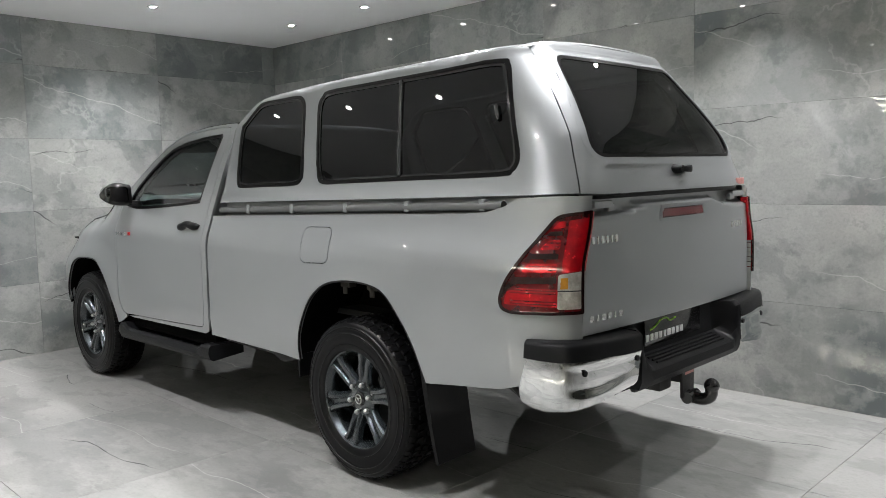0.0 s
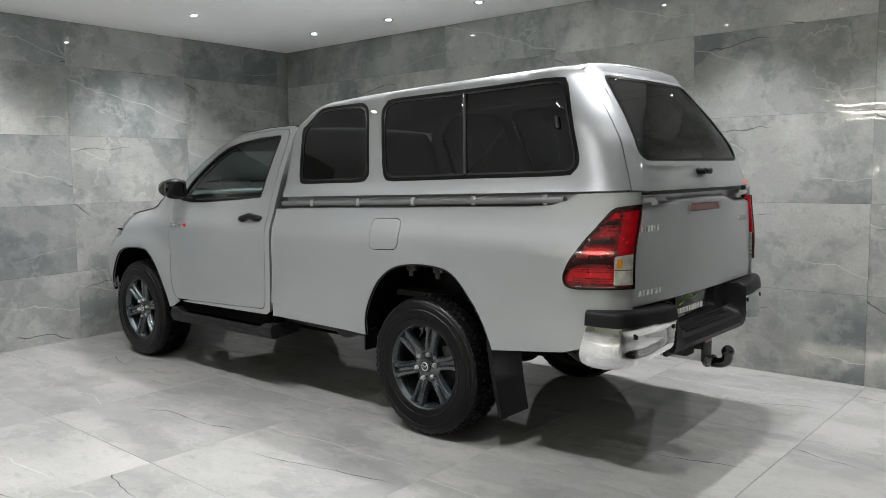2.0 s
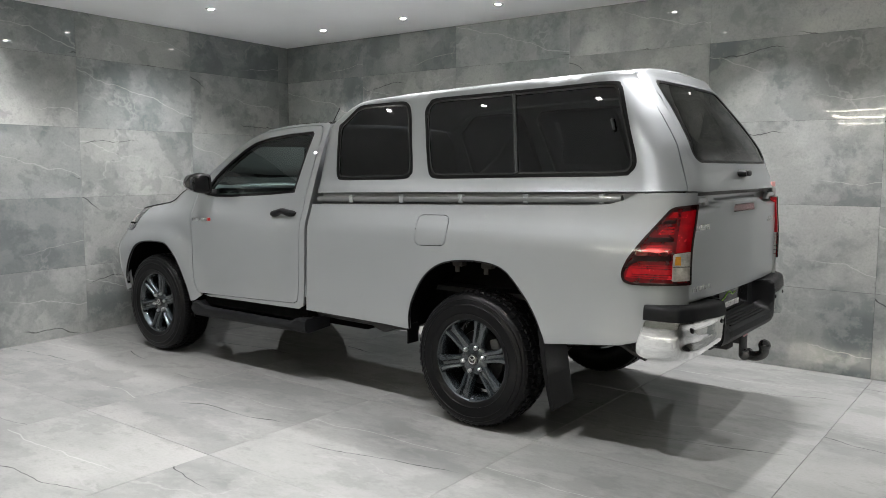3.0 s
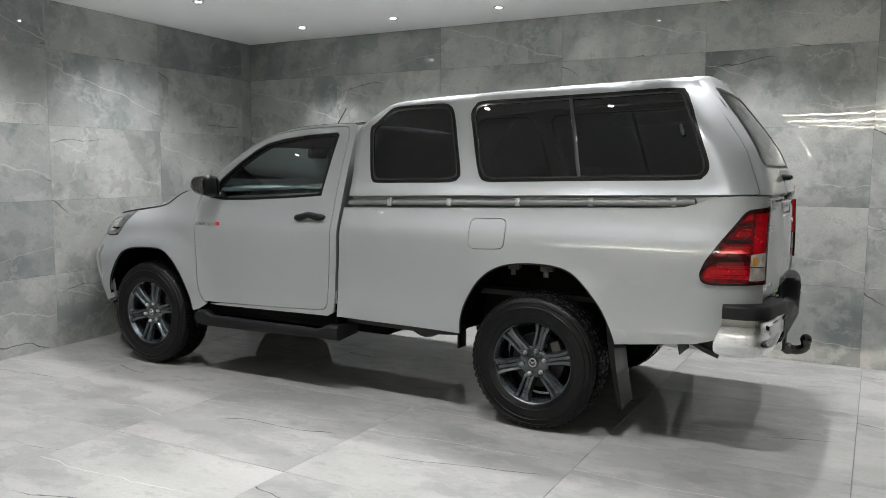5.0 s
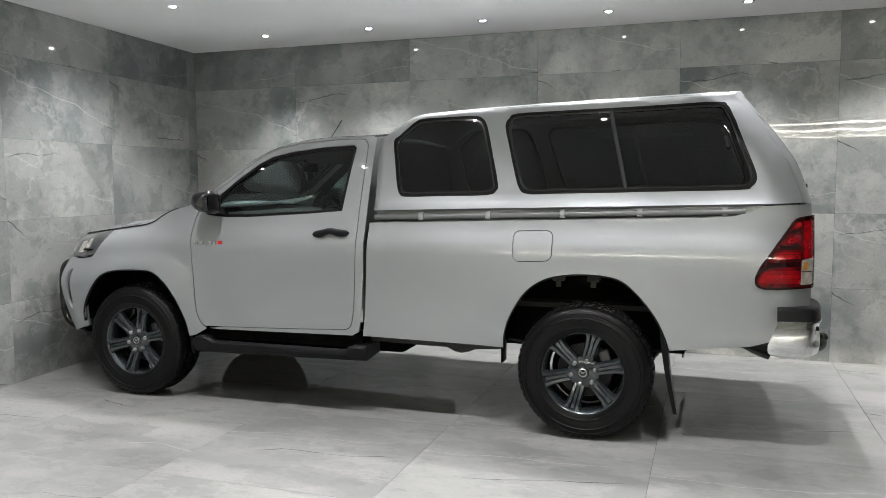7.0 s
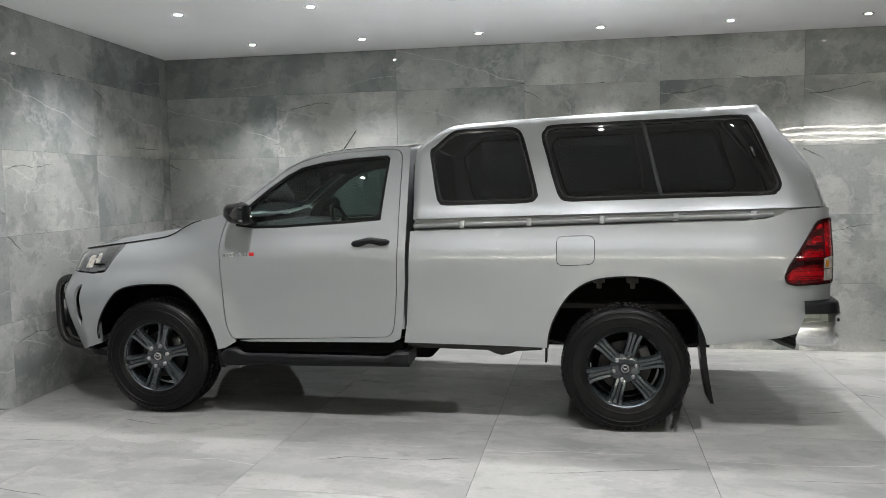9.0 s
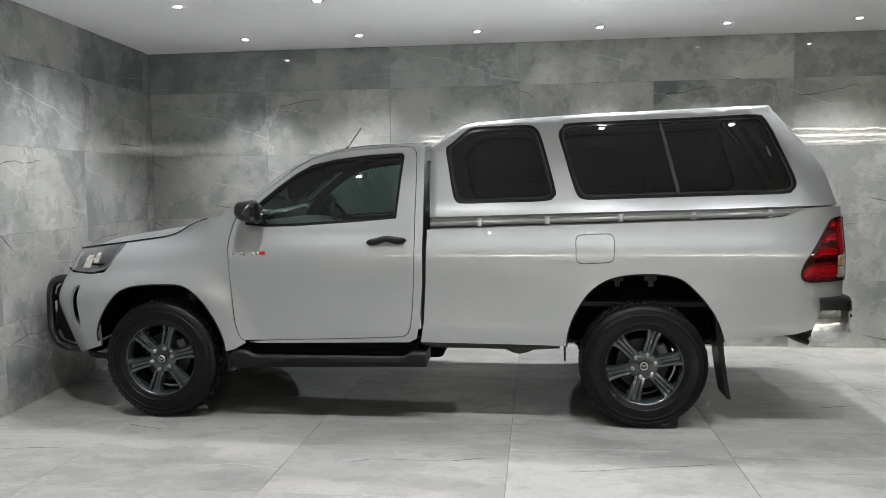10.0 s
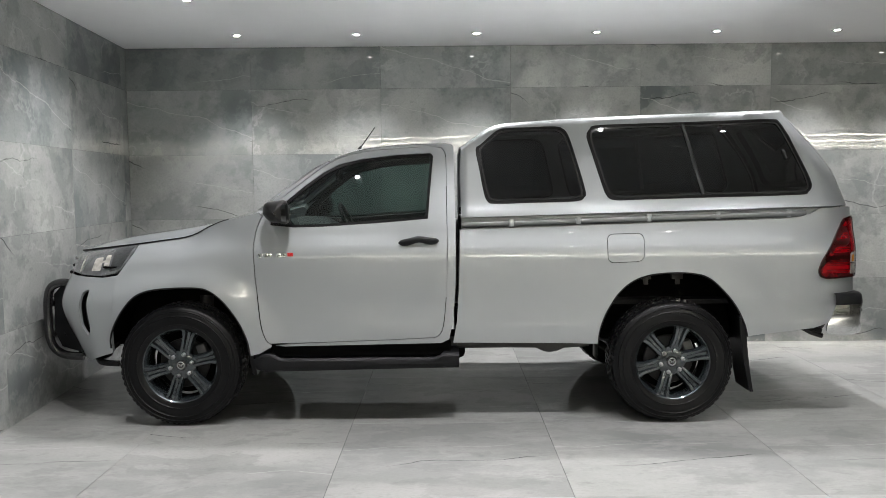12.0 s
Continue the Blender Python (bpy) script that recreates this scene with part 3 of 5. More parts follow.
E1 = TAIL_END - 0.002
TAIL = [(along(4.175), 1.274), (E1, 1.29), (E1, 0.905), (along(4.03), 0.898), (along(3.985), 0.912), (along(3.975), 0.955), (along(4.0), 1.02), (along(4.08), 1.135)]
tail_line = rounded(TAIL, [0.03, 0.01, 0.01, 0.02, 0.02, 0.03, 0.1, 0.1])
FUEL = rounded([(2.675, 1.188), (2.905, 1.192), (2.902, 1.02), (2.676, 1.01)], 0.045)
low = [tuple(p) for p in spline(ARCH_R, 4)[::-1]] + [(1.712, 0.512), (1.736, 0.65), (1.752, 0.9)]
bed_line = [(1.758, 1.224), (2.77, 1.25), (3.756, 1.276), (3.87, 1.284), (3.95, 1.305), (4.015, 1.338), (along(4.15), 1.345), (E1 + 0.001, 1.345), (E1 + 0.001, 0.76), (along(4.2), 0.68), (along(4.05), 0.612), (along(3.965), 0.587)] + low
both("bed_side", bed_line, skin, M_SILVER, truck, holes=[FUEL, shrink(dense(tail_line, 0.02), 0.012)], step=0.04)
flaps = both("fuel_flap", FUEL, skin, M_SILVER, truck, step=0.03, lift=0.001)
flaps[1].name = "side_blank"


def groove(x, z):
    return (x, wide(x, z) - 0.075, z)


for ob in both("rope_groove", [(1.77, 1.2), (1.77, 1.3), (4.03, 1.36), (4.03, 1.28)], groove, M_SILVER, truck, step=0.06, thick=0.0):
    pass
for s in (-1, 1):
    bm = bmesh.new()
    tube(bm, [(x, s * (wide(x, 1.25) - 0.046), 1.25 + (x - 1.77) * 0.0255) for x in np.linspace(1.775, 3.93, 12)], 0.021, 12, steps=2)
    part("rope_rail", bm, M_RAIL, truck, "satin grey load rail tube")
    for x in (2.085, 2.505, 2.948, 3.38, 3.824):
        bm = bmesh.new()
        z = 1.252 + (x - 1.77) * 0.0255
        box(bm, (x, s * (wide(x, z) - 0.036), z + 0.002), (0.034, 0.034, 0.052), 0.008)
        part("rope_hook", bm, M_SILVER, truck)

# window glass, seals and belt mouldings of the doors
for s, door in zip((-1, 1), doors):
    side = lambda a, b, s=s: (lambda r: (r[0], s * r[1], r[2]))(cab_skin(a, b))
    inner = offset(GLASS_LINE, 0.016)
    panel("window_seal", dense(GLASS_LINE, 0.03), side, M_TRIM, door, holes=[inner], step=0.03, lift=-0.002, gap=0.0, thick=0.02)
    g = panel("window_glass", shrink(dense(GLASS_LINE, 0.03), 0.01), side, M_GLASS, door, step=0.05, lift=-0.012, gap=0.0, thick=0.0, label="grey tinted door glass")
    g.visible_shadow = False
    # pull handle
    bm = bmesh.new()
    w = wide(1.5, 1.15)
    sec = []
    for u in np.linspace(0, 1, 21):
        x = 1.378 + 0.252 * u
        end = (1 - abs(2 * u - 1) ** 5) ** 0.5 if 0 < u < 1 else 0.2
        hump = math.exp(-((u - 0.5) / 0.2) ** 2)
        h = (0.025 - 0.004 * hump) * end
        d = 0.012 + 0.036 * end
        zc = 1.145 + 0.012 * u + 0.016 * hump
        sec.append([(x, s * (w - 0.012 + d * (0.5 + 0.5 * math.cos(a))), zc + h * math.sin(a)) for a in np.linspace(0, 2 * math.pi, 14, endpoint=False)])
    loft(bm, sec)
    part("door_handle", bm, M_PLASTIC, door, "black plastic pull handle")
    bm = bmesh.new()
    revolve(bm, [(0.0, 0.010), (0.03, 0.008), (0.045, 0.002), (0.052, -0.001)], 24)
    for v in bm.verts:
        v.co = Vector((1.5 + v.co.x * 1.15, s * (wide(1.5, 1.13) + 0.001 - v.co.y * 0.4), 1.128 + v.co.z * 0.5))
    part("handle_cup", bm, M_SILVER, door)
    # side badge, drawn as plain bars
    for k, (x, wd) in enumerate(((0.506, 0.022), (0.534, 0.007), (0.547, 0.026), (0.577, 0.014), (0.622, 0.03), (0.657, 0.026))):
        bm = bmesh.new()
        box(bm, (x + wd / 2, s * (wide(x, 1.076) + 0.003), 1.074 + (x - 0.5) * 0.02), (wd, 0.006, 0.024), 0.002)
        part("badge", bm, M_CHROME, door, "small chrome badge")
    bm = bmesh.new()
    box(bm, (0.708, s * (wide(0.71, 1.078) + 0.003), 1.08), (0.036, 0.006, 0.024), 0.004)
    part("badge", bm, M_BADGERED, door, "small red badge")
    # mirror
    bm = bmesh.new()
    sec = []
    for u in np.linspace(0, 1, 9):
        y = 0.86 + 0.2 * u
        k = (1 - (2 * max(u, 0.35) - 0.7) ** 4 / 2.9) * (0.82 + 0.18 * ease(u, 0, 0.4))
        if u == 1:
            k *= 0.72
        ring = []
        for a in np.linspace(0, 2 * math.pi, 16, endpoint=False):
            c, q = math.cos(a), math.sin(a)
            ex = abs(c) ** 0.6 * (1 if c > 0 else -1)
            ez = abs(q) ** 0.6 * (1 if q > 0 else -1)
            low = max(0.0, -ez)
            ring.append((0.63 + 0.08 * ex * k * (1 - 0.25 * low * (ex < 0)) + 0.012 * u + 0.012 * low, s * y, 1.336 + (0.078 if ez > 0 else 0.066 - 0.02 * u) * ez * k + 0.012 * (ex > 0.5) * ez))
        sec.append(ring)
    loft(bm, sec)
    mirror = part("door_mirror", bm, M_MIRRORCASE, door, "gloss black door mirror")
    bm = bmesh.new()
    box(bm, (0.698, s * 0.965, 1.342), (0.012, 0.15, 0.105), 0.02)
    part("mirror_glass", bm, M_MIRROR, mirror)
    bm = bmesh.new()
    loft(bm, [[(0.585, s * 0.8, 1.262), (0.72, s * 0.8, 1.262), (0.69, s * 0.8, 1.3), (0.6, s * 0.8, 1.3)], [(0.6, s * 0.89, 1.268), (0.68, s * 0.89, 1.268), (0.67, s * 0.89, 1.295), (0.61, s * 0.89, 1.295)]])
    part("mirror_foot", bm, M_PLASTIC, mirror)

# ---- truck: roof, windscreen, cab back ----
rail = spline(RAIL, 6)
MID = spline([(0.335, 1.315), (0.5, 1.453), (0.725, 1.615), (0.905, 1.703), (1.09, 1.755), (1.3, 1.784), (1.52, 1.796), (1.7, 1.797)], 6)


def crown(k, v):
    """Over the cab: k runs along the rail from cowl to rear edge, v across from side to side."""
    i = min(len(rail) - 1.001, max(0.0, k))
    j, f = int(i), i - int(i)
    r = rail[j] * (1 - f) + rail[j + 1] * f
    c = MID[j] * (1 - f) + MID[j + 1] * f
    q = abs(v) ** 2.6
    p = c + (r - c) * q
    return (p[0], v * cab_skin(r[0], r[1])[1], p[1])


def crown_grid(name, k0, k1, v0, v1, nk, nv, material, drop=0.0, thick=0.0):
    bm = bmesh.new()
    g = [[bm.verts.new(Vector(crown(k0 + (k1 - k0) * a / nk, v0 + (v1 - v0) * b / nv)) - Vector((0, 0, drop))) for b in range(nv + 1)] for a in range(nk + 1)]
    for a in range(nk):
        for b in range(nv):
            bm.faces.new((g[a][b], g[a + 1][b], g[a + 1][b + 1], g[a][b + 1]))
    return part(name, bm, material, truck, angle=60)


last = len(rail) - 1
crown_grid("roof", 17.5, last, -1, 1, 26, 24, M_SILVER)
crown_grid("windscreen", 0.0, 17.5, -0.9, 0.9, 18, 20, M_CABSCREEN, 0.006).visible_shadow = False
crown_grid("windscreen_pillar", 0.0, 17.5, -1, -0.9, 18, 3, M_SILVER)
crown_grid("windscreen_pillar", 0.0, 17.5, 0.9, 1, 18, 3, M_SILVER)
back = [(-0.885, 0.6), (0.885, 0.6), (0.885, 1.1), (0.848, 1.2), (0.82, 1.3), (0.635, 1.755), (0.3, 1.79), (-0.3, 1.79), (-0.635, 1.755), (-0.82, 1.3), (-0.848, 1.2), (-0.885, 1.1)]
rear_glass = rounded([(-0.62, 1.32), (0.62, 1.32), (0.52, 1.66), (-0.52, 1.66)], 0.06)
panel("cab_back", back, lambda a, b: (1.722, a, b), M_SILVER, truck, holes=[rear_glass], step=0.12, thick=0.02)
panel("cab_back_glass", rear_glass, lambda a, b: (1.718, a, b), M_GLASS, truck, step=0.2, thick=0.0).visible_shadow = False
bm = bmesh.new()
tube(bm, [(1.055, 0.03, 1.775), (1.163, 0.03, 1.924)], 0.004, 8, steps=1)
cyl(bm, (1.045, 0.03, 1.765), (1.062, 0.03, 1.788), 0.012, 0.008, 12)
part("aerial", bm, M_PLASTIC, truck, "short black roof aerial")


# ---- truck: bonnet and front ----
def bonnet(x, q):
    w = max(hood_w(x), 0.02)
    e, c = hood_z(x), hood_top(x)
    c = max(c, e + 0.004)
    bulge = 0.012 * math.exp(-((abs(q) - 0.62) / 0.16) ** 2) * ease(x, -0.8, -0.3)
    return (x, q * w, e + (c - e) * (1 - abs(q) ** 2.4) + bulge)


bon_line = [(x, -1.0) for x in np.linspace(-0.796, 0.34, 24)] + [(0.36, q) for q in np.linspace(-0.8, 0.8, 9)] + [(x, 1.0) for x in np.linspace(0.34, -0.796, 24)] + [(-0.84, 0.8), (-0.878, 0.3), (-0.884, 0.0), (-0.878, -0.3), (-0.84, -0.8)]
panel("bonnet", bon_line, bonnet, M_SILVER, truck, step=0.05, thick=0.025, gap=0.007, core=Vector((0, 0, 0.6)))
# black strip along the bonnet edge paints the shade of the shut gap
for s in (-1, 1):
    bm = bmesh.new()
    tube(bm, [(x, s * (hood_w(x) + 0.004), hood_z(x) + 0.001) for x in np.linspace(-0.774, 0.3, 22)], lambda u: 0.0065 - 0.003 * u, 8, steps=2)
    part("bonnet_seal", bm, M_TRIM, truck, "dark strip for the shade in the bonnet gap")
bm = bmesh.new()
g = [[bm.verts.new((0.3 + 0.2 * a / 4 - 0.1 * (1 - (b / 6 - 1) ** 2), 0.8 * (b / 6 - 1), 1.272 + 0.012 * a / 4 + 0.015 * (1 - (b / 6 - 1) ** 2))) for b in range(13)] for a in range(5)]
for a in range(4):
    for b in range(12):
        bm.faces.new((g[a][b], g[a][b + 1], g[a + 1][b + 1], g[a + 1][b]))
part("cowl", bm, M_PLASTIC, truck, "black cowl under the windscreen")

nose_curve = {}
for key, tab in (("lo", nose_low), ("mid", nose_mid)):
    xs = np.concatenate([np.linspace(-0.2, -0.7, 40), np.linspace(-0.7, -1.03, 180)])
    pts = np.array([(x, max(0.0, tab(x))) for x in xs])
    stop = np.argmax(pts[:, 1] <= 0.004) or len(pts) - 1
    pts = np.vstack([pts[:stop], [(pts[stop][0], 0.0)]])
    d = np.concatenate([[0], np.cumsum(np.linalg.norm(np.diff(pts, axis=0), axis=1))])
    nose_curve[key] = (d / d[-1], pts)


def front(u, z):
    """Round the nose: u from 0 (beside the wheel) to 1 (middle), at height z."""
    f = ease(z, 0.75, 1.08)
    res = []
    for i in (0, 1):
        a = np.interp(u, nose_curve["lo"][0], nose_curve["lo"][1][:, i])
        b = np.interp(u, nose_curve["mid"][0], nose_curve["mid"][1][:, i])
        res.append(a * (1 - f) + b * f)
    tuck = 0.2 * max(0.0, (0.74 - z) / 0.32) ** 1.4 * min(1.0, (1.7 * u) ** 2)
    shape = side_z(min(z, 1.0)) - 0.905
    y = max(0.0, res[1] + shape * (1 - u))
    if z > 1.0:
        # lean in to meet the edge of the bonnet
        q = min(1.0, (z - 1.0) / max(0.04, hood_z(res[0]) - 1.0)) ** 2.2
        y += (min(y, max(0.0, hood_w(res[0]))) - y) * q
    return (res[0] + tuck, y, z)


def u_at(x, z):
    us = np.linspace(0, 1, 200)
    return float(us[np.argmin([abs(front(u, z)[0] - x) if u < 0.75 else 9 for u in us])])


arch_u = [(u_at(x, z), z) for x, z in ((-0.43, 0.46), (-0.43, 0.5), (-0.425, 0.58), (-0.412, 0.75), (-0.408, 0.88), (-0.405, 0.952), (-0.505, 0.938))]
bumper_line = arch_u + [(u_at(-0.64, 0.94), 0.94), (0.52, 0.945), (0.58, 0.9), (0.62, 0.62), (0.66, 0.5), (1.0, 0.48), (1.0, 0.4), (0.6, 0.39), (0.35, 0.4)]
s0, s1 = u_at(-0.585, 0.75), u_at(-0.645, 0.75)
slot = rounded([(s0 + 0.01, 0.868), (s1, 0.845), (s1 + 0.005, 0.63), ((s0 + s1) / 2, 0.565), (s0, 0.62)], 0.02)
both("front_bumper", bumper_line, front, M_SILVER, truck, holes=[slot], step=0.03)
both("bumper_slot", slot, lambda u, z: (front(u, z)[0] + 0.03, front(u, z)[1] - 0.02, z), M_PLASTIC, truck, step=0.04, thick=0.0)
both("lower_grille", [(0.585, 0.9), (0.625, 0.62), (0.665, 0.5), (1.0, 0.48), (1.0, 0.9)], lambda u, z: (front(u, z)[0] + 0.035, front(u, z)[1], z), M_PLASTIC, truck, step=0.05)
both("front_valance", [(0.2, 0.4), (1.0, 0.41), (1.0, 0.36), (0.2, 0.365)], lambda u, z: (front(u, z)[0] + 0.04, front(u, z)[1] * 0.985, z), M_PLASTIC, truck, step=0.05)
head_line = rounded([(u_at(-0.505, 0.943), 0.943), (u_at(-0.64, 0.946), 0.946), (0.56, 0.962), (0.585, 1.06), (0.47, 1.082), (u_at(-0.55, 1.1), 1.103), (u_at(-0.3, 1.13), 1.137), (u_at(-0.315, 1.083), 1.083), (u_at(-0.39, 0.968), 0.968)], [0.03, 0.03, 0.02, 0.02, 0.03, 0.03, 0.006, 0.02, 0.04])
both("grille", [(0.6, 0.905), (1.0, 0.905), (1.0, 1.055), (0.6, 1.06)], lambda u, z: (front(u, z)[0] + 0.015, front(u, z)[1], z), M_GLOSSBLACK, truck, step=0.05)
for z in (0.94, 0.985, 1.03):
    bm = bmesh.new()
    tube(bm, [(front(u, z)[0] - 0.004, s * front(u, z)[1], z) for s, u in [(-1, 0.62), (-1, 0.75), (-1, 0.88), (1, 1.0), (1, 0.88), (1, 0.75), (1, 0.62)]], 0.011, 8, steps=4)
    part("grille_bar", bm, M_CHROME if z > 1.0 else M_PLASTIC, truck)
for s, lamp_ob in zip((-1, 1), both("headlight", head_line, front, M_HEADLAMP, truck, step=0.025, lift=0.003, label="smoked headlight with chrome reflector")):
    near = lambda u, z, s=s: (lambda r: (r[0], s * r[1], r[2]))(front(u, z))
    h0, h1, h2 = u_at(-0.42, 1.03), u_at(-0.55, 1.03), u_at(-0.66, 1.03)
    panel("lamp_mask", rounded([(u_at(-0.315, 1.13), 1.132), (u_at(-0.325, 1.085), 1.085), (u_at(-0.39, 0.985), 0.985), (h0 + 0.03, 0.965), (h0 + 0.03, 1.108)], 0.01), near, M_LAMPDARK, lamp_ob, step=0.03, lift=0.005, thick=0.004)
    for name, poly in (("reflector", [(h1 - 0.035, 0.972), (h1 + 0.03, 0.968), (h1 + 0.03, 1.05), (h1 - 0.025, 1.06)]), ("reflector", [(h0 + 0.035, 0.995), (h0 + 0.075, 0.985), (h0 + 0.075, 1.07), (h0 + 0.04, 1.075)]), ("light_bar", [(h2, 0.96), (h2 + 0.02, 0.96), (h2 + 0.03, 1.06), (h2 + 0.01, 1.06)]), ("light_bar", [(h0 + 0.04, 1.03), (h1 + 0.02, 1.012), (h1 + 0.02, 1.03), (h0 + 0.04, 1.045)])):
        panel(name, rounded(poly, 0.012), near, M_CLEARLENS, lamp_ob, step=0.03, lift=0.006, thick=0.004)

# nudge bar of black tube before the bumper
bm = bmesh.new()
for s in (-1, 1):
    tube(bm, [(-0.86, s * 0.43, 0.855), (-0.945, s * 0.44, 0.862), (-1.007, s * 0.45, 0.835), (-1.032, s * 0.455, 0.76), (-1.037, s * 0.455, 0.62), (-1.034, s * 0.45, 0.49), (-1.002, s * 0.44, 0.405), (-0.93, s * 0.43, 0.362), (-0.82, s * 0.42, 0.352)], 0.029, 16)
tube(bm, [(-1.032, -0.45, 0.72), (-1.047, 0, 0.72), (-1.032, 0.45, 0.72)], 0.028, 16)
tube(bm, [(-1.032, -0.45, 0.5), (-1.042, 0, 0.5), (-1.032, 0.45, 0.5)], 0.028, 16)
for s in (-1, 1):
    box(bm, (-0.78, s * 0.36, 0.37), (0.2, 0.02, 0.06), 0.006)
nudge = part("nudge_bar", bm, M_GLOSSBLACK, truck, "gloss black tubular nudge bar")
for s in (-1, 1):
    bm = bmesh.new()
    loft(bm, [[(-0.84, y, 0.845), (-0.96, y, 0.835), (-1.012, y, 0.78), (-1.015, y, 0.52), (-0.97, y, 0.42), (-0.84, y, 0.38)] for y in (s * 0.4, s * 0.412)])
    for z in (0.5, 0.75):
        cyl(bm, (-0.95, s * 0.405, z), (-0.95, s * 0.424, z), 0.014, n=6)
    part("mounting_plate", bm, M_PLASTIC, nudge, "flat black mounting plate")

# ---- truck: canopy ----
can_top = table([1.7, 1.76, 1.83, 1.92, 1.99, 2.06, 2.4, 2.8, 3.83, 4.2], [1.69, 1.735, 1.785, 1.85, 1.885, 1.897, 1.92, 1.937, 1.968, 1.975], 0.018)
can_w = table([1.2, 1.3, 1.322, 1.345, 1.4, 1.6, 1.87, 2.0], [0.835, 0.826, 0.82, 0.806, 0.787, 0.735, 0.652, 0.605], 0.014)
can_seam = table([1.25, 1.35, 1.42, 1.58, 1.72, 1.89, 1.967, 2.02], [4.242, 4.225, 4.202, 4.142, 4.047, 3.914, 3.85, 3.812], 0.02)
hatch_w = table([1.3, 1.347, 1.5, 1.7, 1.95, 2.0], [0.715, 0.707, 0.675, 0.615, 0.525, 0.505], 0.03)
EDGE = 0.085


def canopy(x, t):
    """Side and roof of the canopy: t is the height up the side, then runs on round the roof edge to the middle."""
    top = can_top(x)
    zs = top - 0.045
    tz = min(t, zs)
    w = can_w(tz)
    xs = can_seam(tz)
    k = max(0.0, (x - (xs - 0.2)) / 0.2)
    w -= (can_w(tz) - hatch_w(tz)) * min(k, 1.15) ** 2.3
    w -= 0.03 * max(0.0, (1.82 - x) / 0.07) ** 2
    if t <= zs:
        return (x, w, t)
    a = min(1.0, (t - zs) / EDGE) * math.pi / 2
    w2, z = w - 0.062 * (1 - math.cos(a)), zs + 0.045 * math.sin(a)
    if t > zs + EDGE:
        d = t - zs - EDGE
        w3 = max(0.0, w2 - d)
        return (x, w3, z + 0.022 * (1 - (w3 / max(w2, 0.01)) ** 2))
    return (x, w2, z)


W1 = spline([(1.868, 1.725), (1.9, 1.757), (1.965, 1.815), (2.0, 1.843), (2.05, 1.862), (2.2, 1.866), (2.37, 1.869), (2.43, 1.852), (2.465, 1.8), (2.51, 1.64), (2.555, 1.46), (2.548, 1.418), (2.49, 1.392), (2.2, 1.386), (1.985, 1.381), (1.937, 1.397), (1.915, 1.45), (1.888, 1.6)], 3, True)
W2 = spline([(2.578, 1.8), (2.6, 1.85), (2.645, 1.874), (2.9, 1.882), (3.4, 1.894), (3.77, 1.905), (3.825, 1.886), (3.86, 1.82), (3.93, 1.64), (3.973, 1.53), (3.982, 1.475), (3.955, 1.436), (3.89, 1.421), (3.4, 1.411), (2.9, 1.4), (2.745, 1.398), (2.69, 1.425), (2.655, 1.52), (2.61, 1.68)], 3, True)
ts = np.linspace(1.302, 1.93, 18)
can_line = [(1.772, 1.296), (2.6, 1.316), (3.4, 1.333)] + [(can_seam(t), t) for t in np.linspace(1.352, 1.925, 16)]
roof_edge = [(x, can_top(x) - 0.045 + EDGE * 0.5) for x in np.linspace(3.86, 2.1, 14)] + [(x, can_top(x) - 0.045 + EDGE * 0.5) for x in np.linspace(2.06, 1.775, 12)]
shells = both("canopy_side", can_line + roof_edge + [(1.766, 1.6), (1.769, 1.4)], canopy, M_SILVER, truck, holes=[W1, W2], step=0.035, gap=0.0, soft=0.0015)

# roof of the canopy, joined to its sides on the rounded edge
bm = bmesh.new()
xs = np.concatenate([np.linspace(1.772, 2.1, 16), np.linspace(2.16, 3.84, 30), [3.86, 3.872]])
rows = []
for x in xs:
    zs = can_top(x) - 0.045
    right = [canopy(x, zs + EDGE * (0.5 + 0.5 * i / 6)) for i in range(7)]
    w = right[-1][1]
    right += [canopy(x, zs + EDGE + w * i / 10) for i in range(1, 11)]
    line = [(p[0], -p[1], p[2]) for p in right] + [p for p in right[::-1][1:]]
    rows.append([bm.verts.new(p) for p in line])
for a, b in zip(rows, rows[1:]):
    for j in range(len(a) - 1):
        bm.faces.new((a[j], a[j + 1], b[j + 1], b[j]))
part("canopy_roof", bm, M_SILVER, truck, angle=60)
# front wall of the canopy behind the cab
front_w = [(-0.78, 1.29), (0.78, 1.29), (0.69, 1.65), (0.6, 1.74), (-0.6, 1.74), (-0.69, 1.65)]
panel("canopy_front", front_w, lambda a, b: (1.79, a, b), M_SILVER, truck, step=0.15)


def seal(loop, fn, name_parent, depth, width, lift):
    inner = offset(loop, width)
    return panel("window_seal", dense(loop, 0.025), fn, M_TRIM, name_parent, holes=[inner], step=0.03, gap=-0.001, lift=lift, thick=depth, soft=0.004)


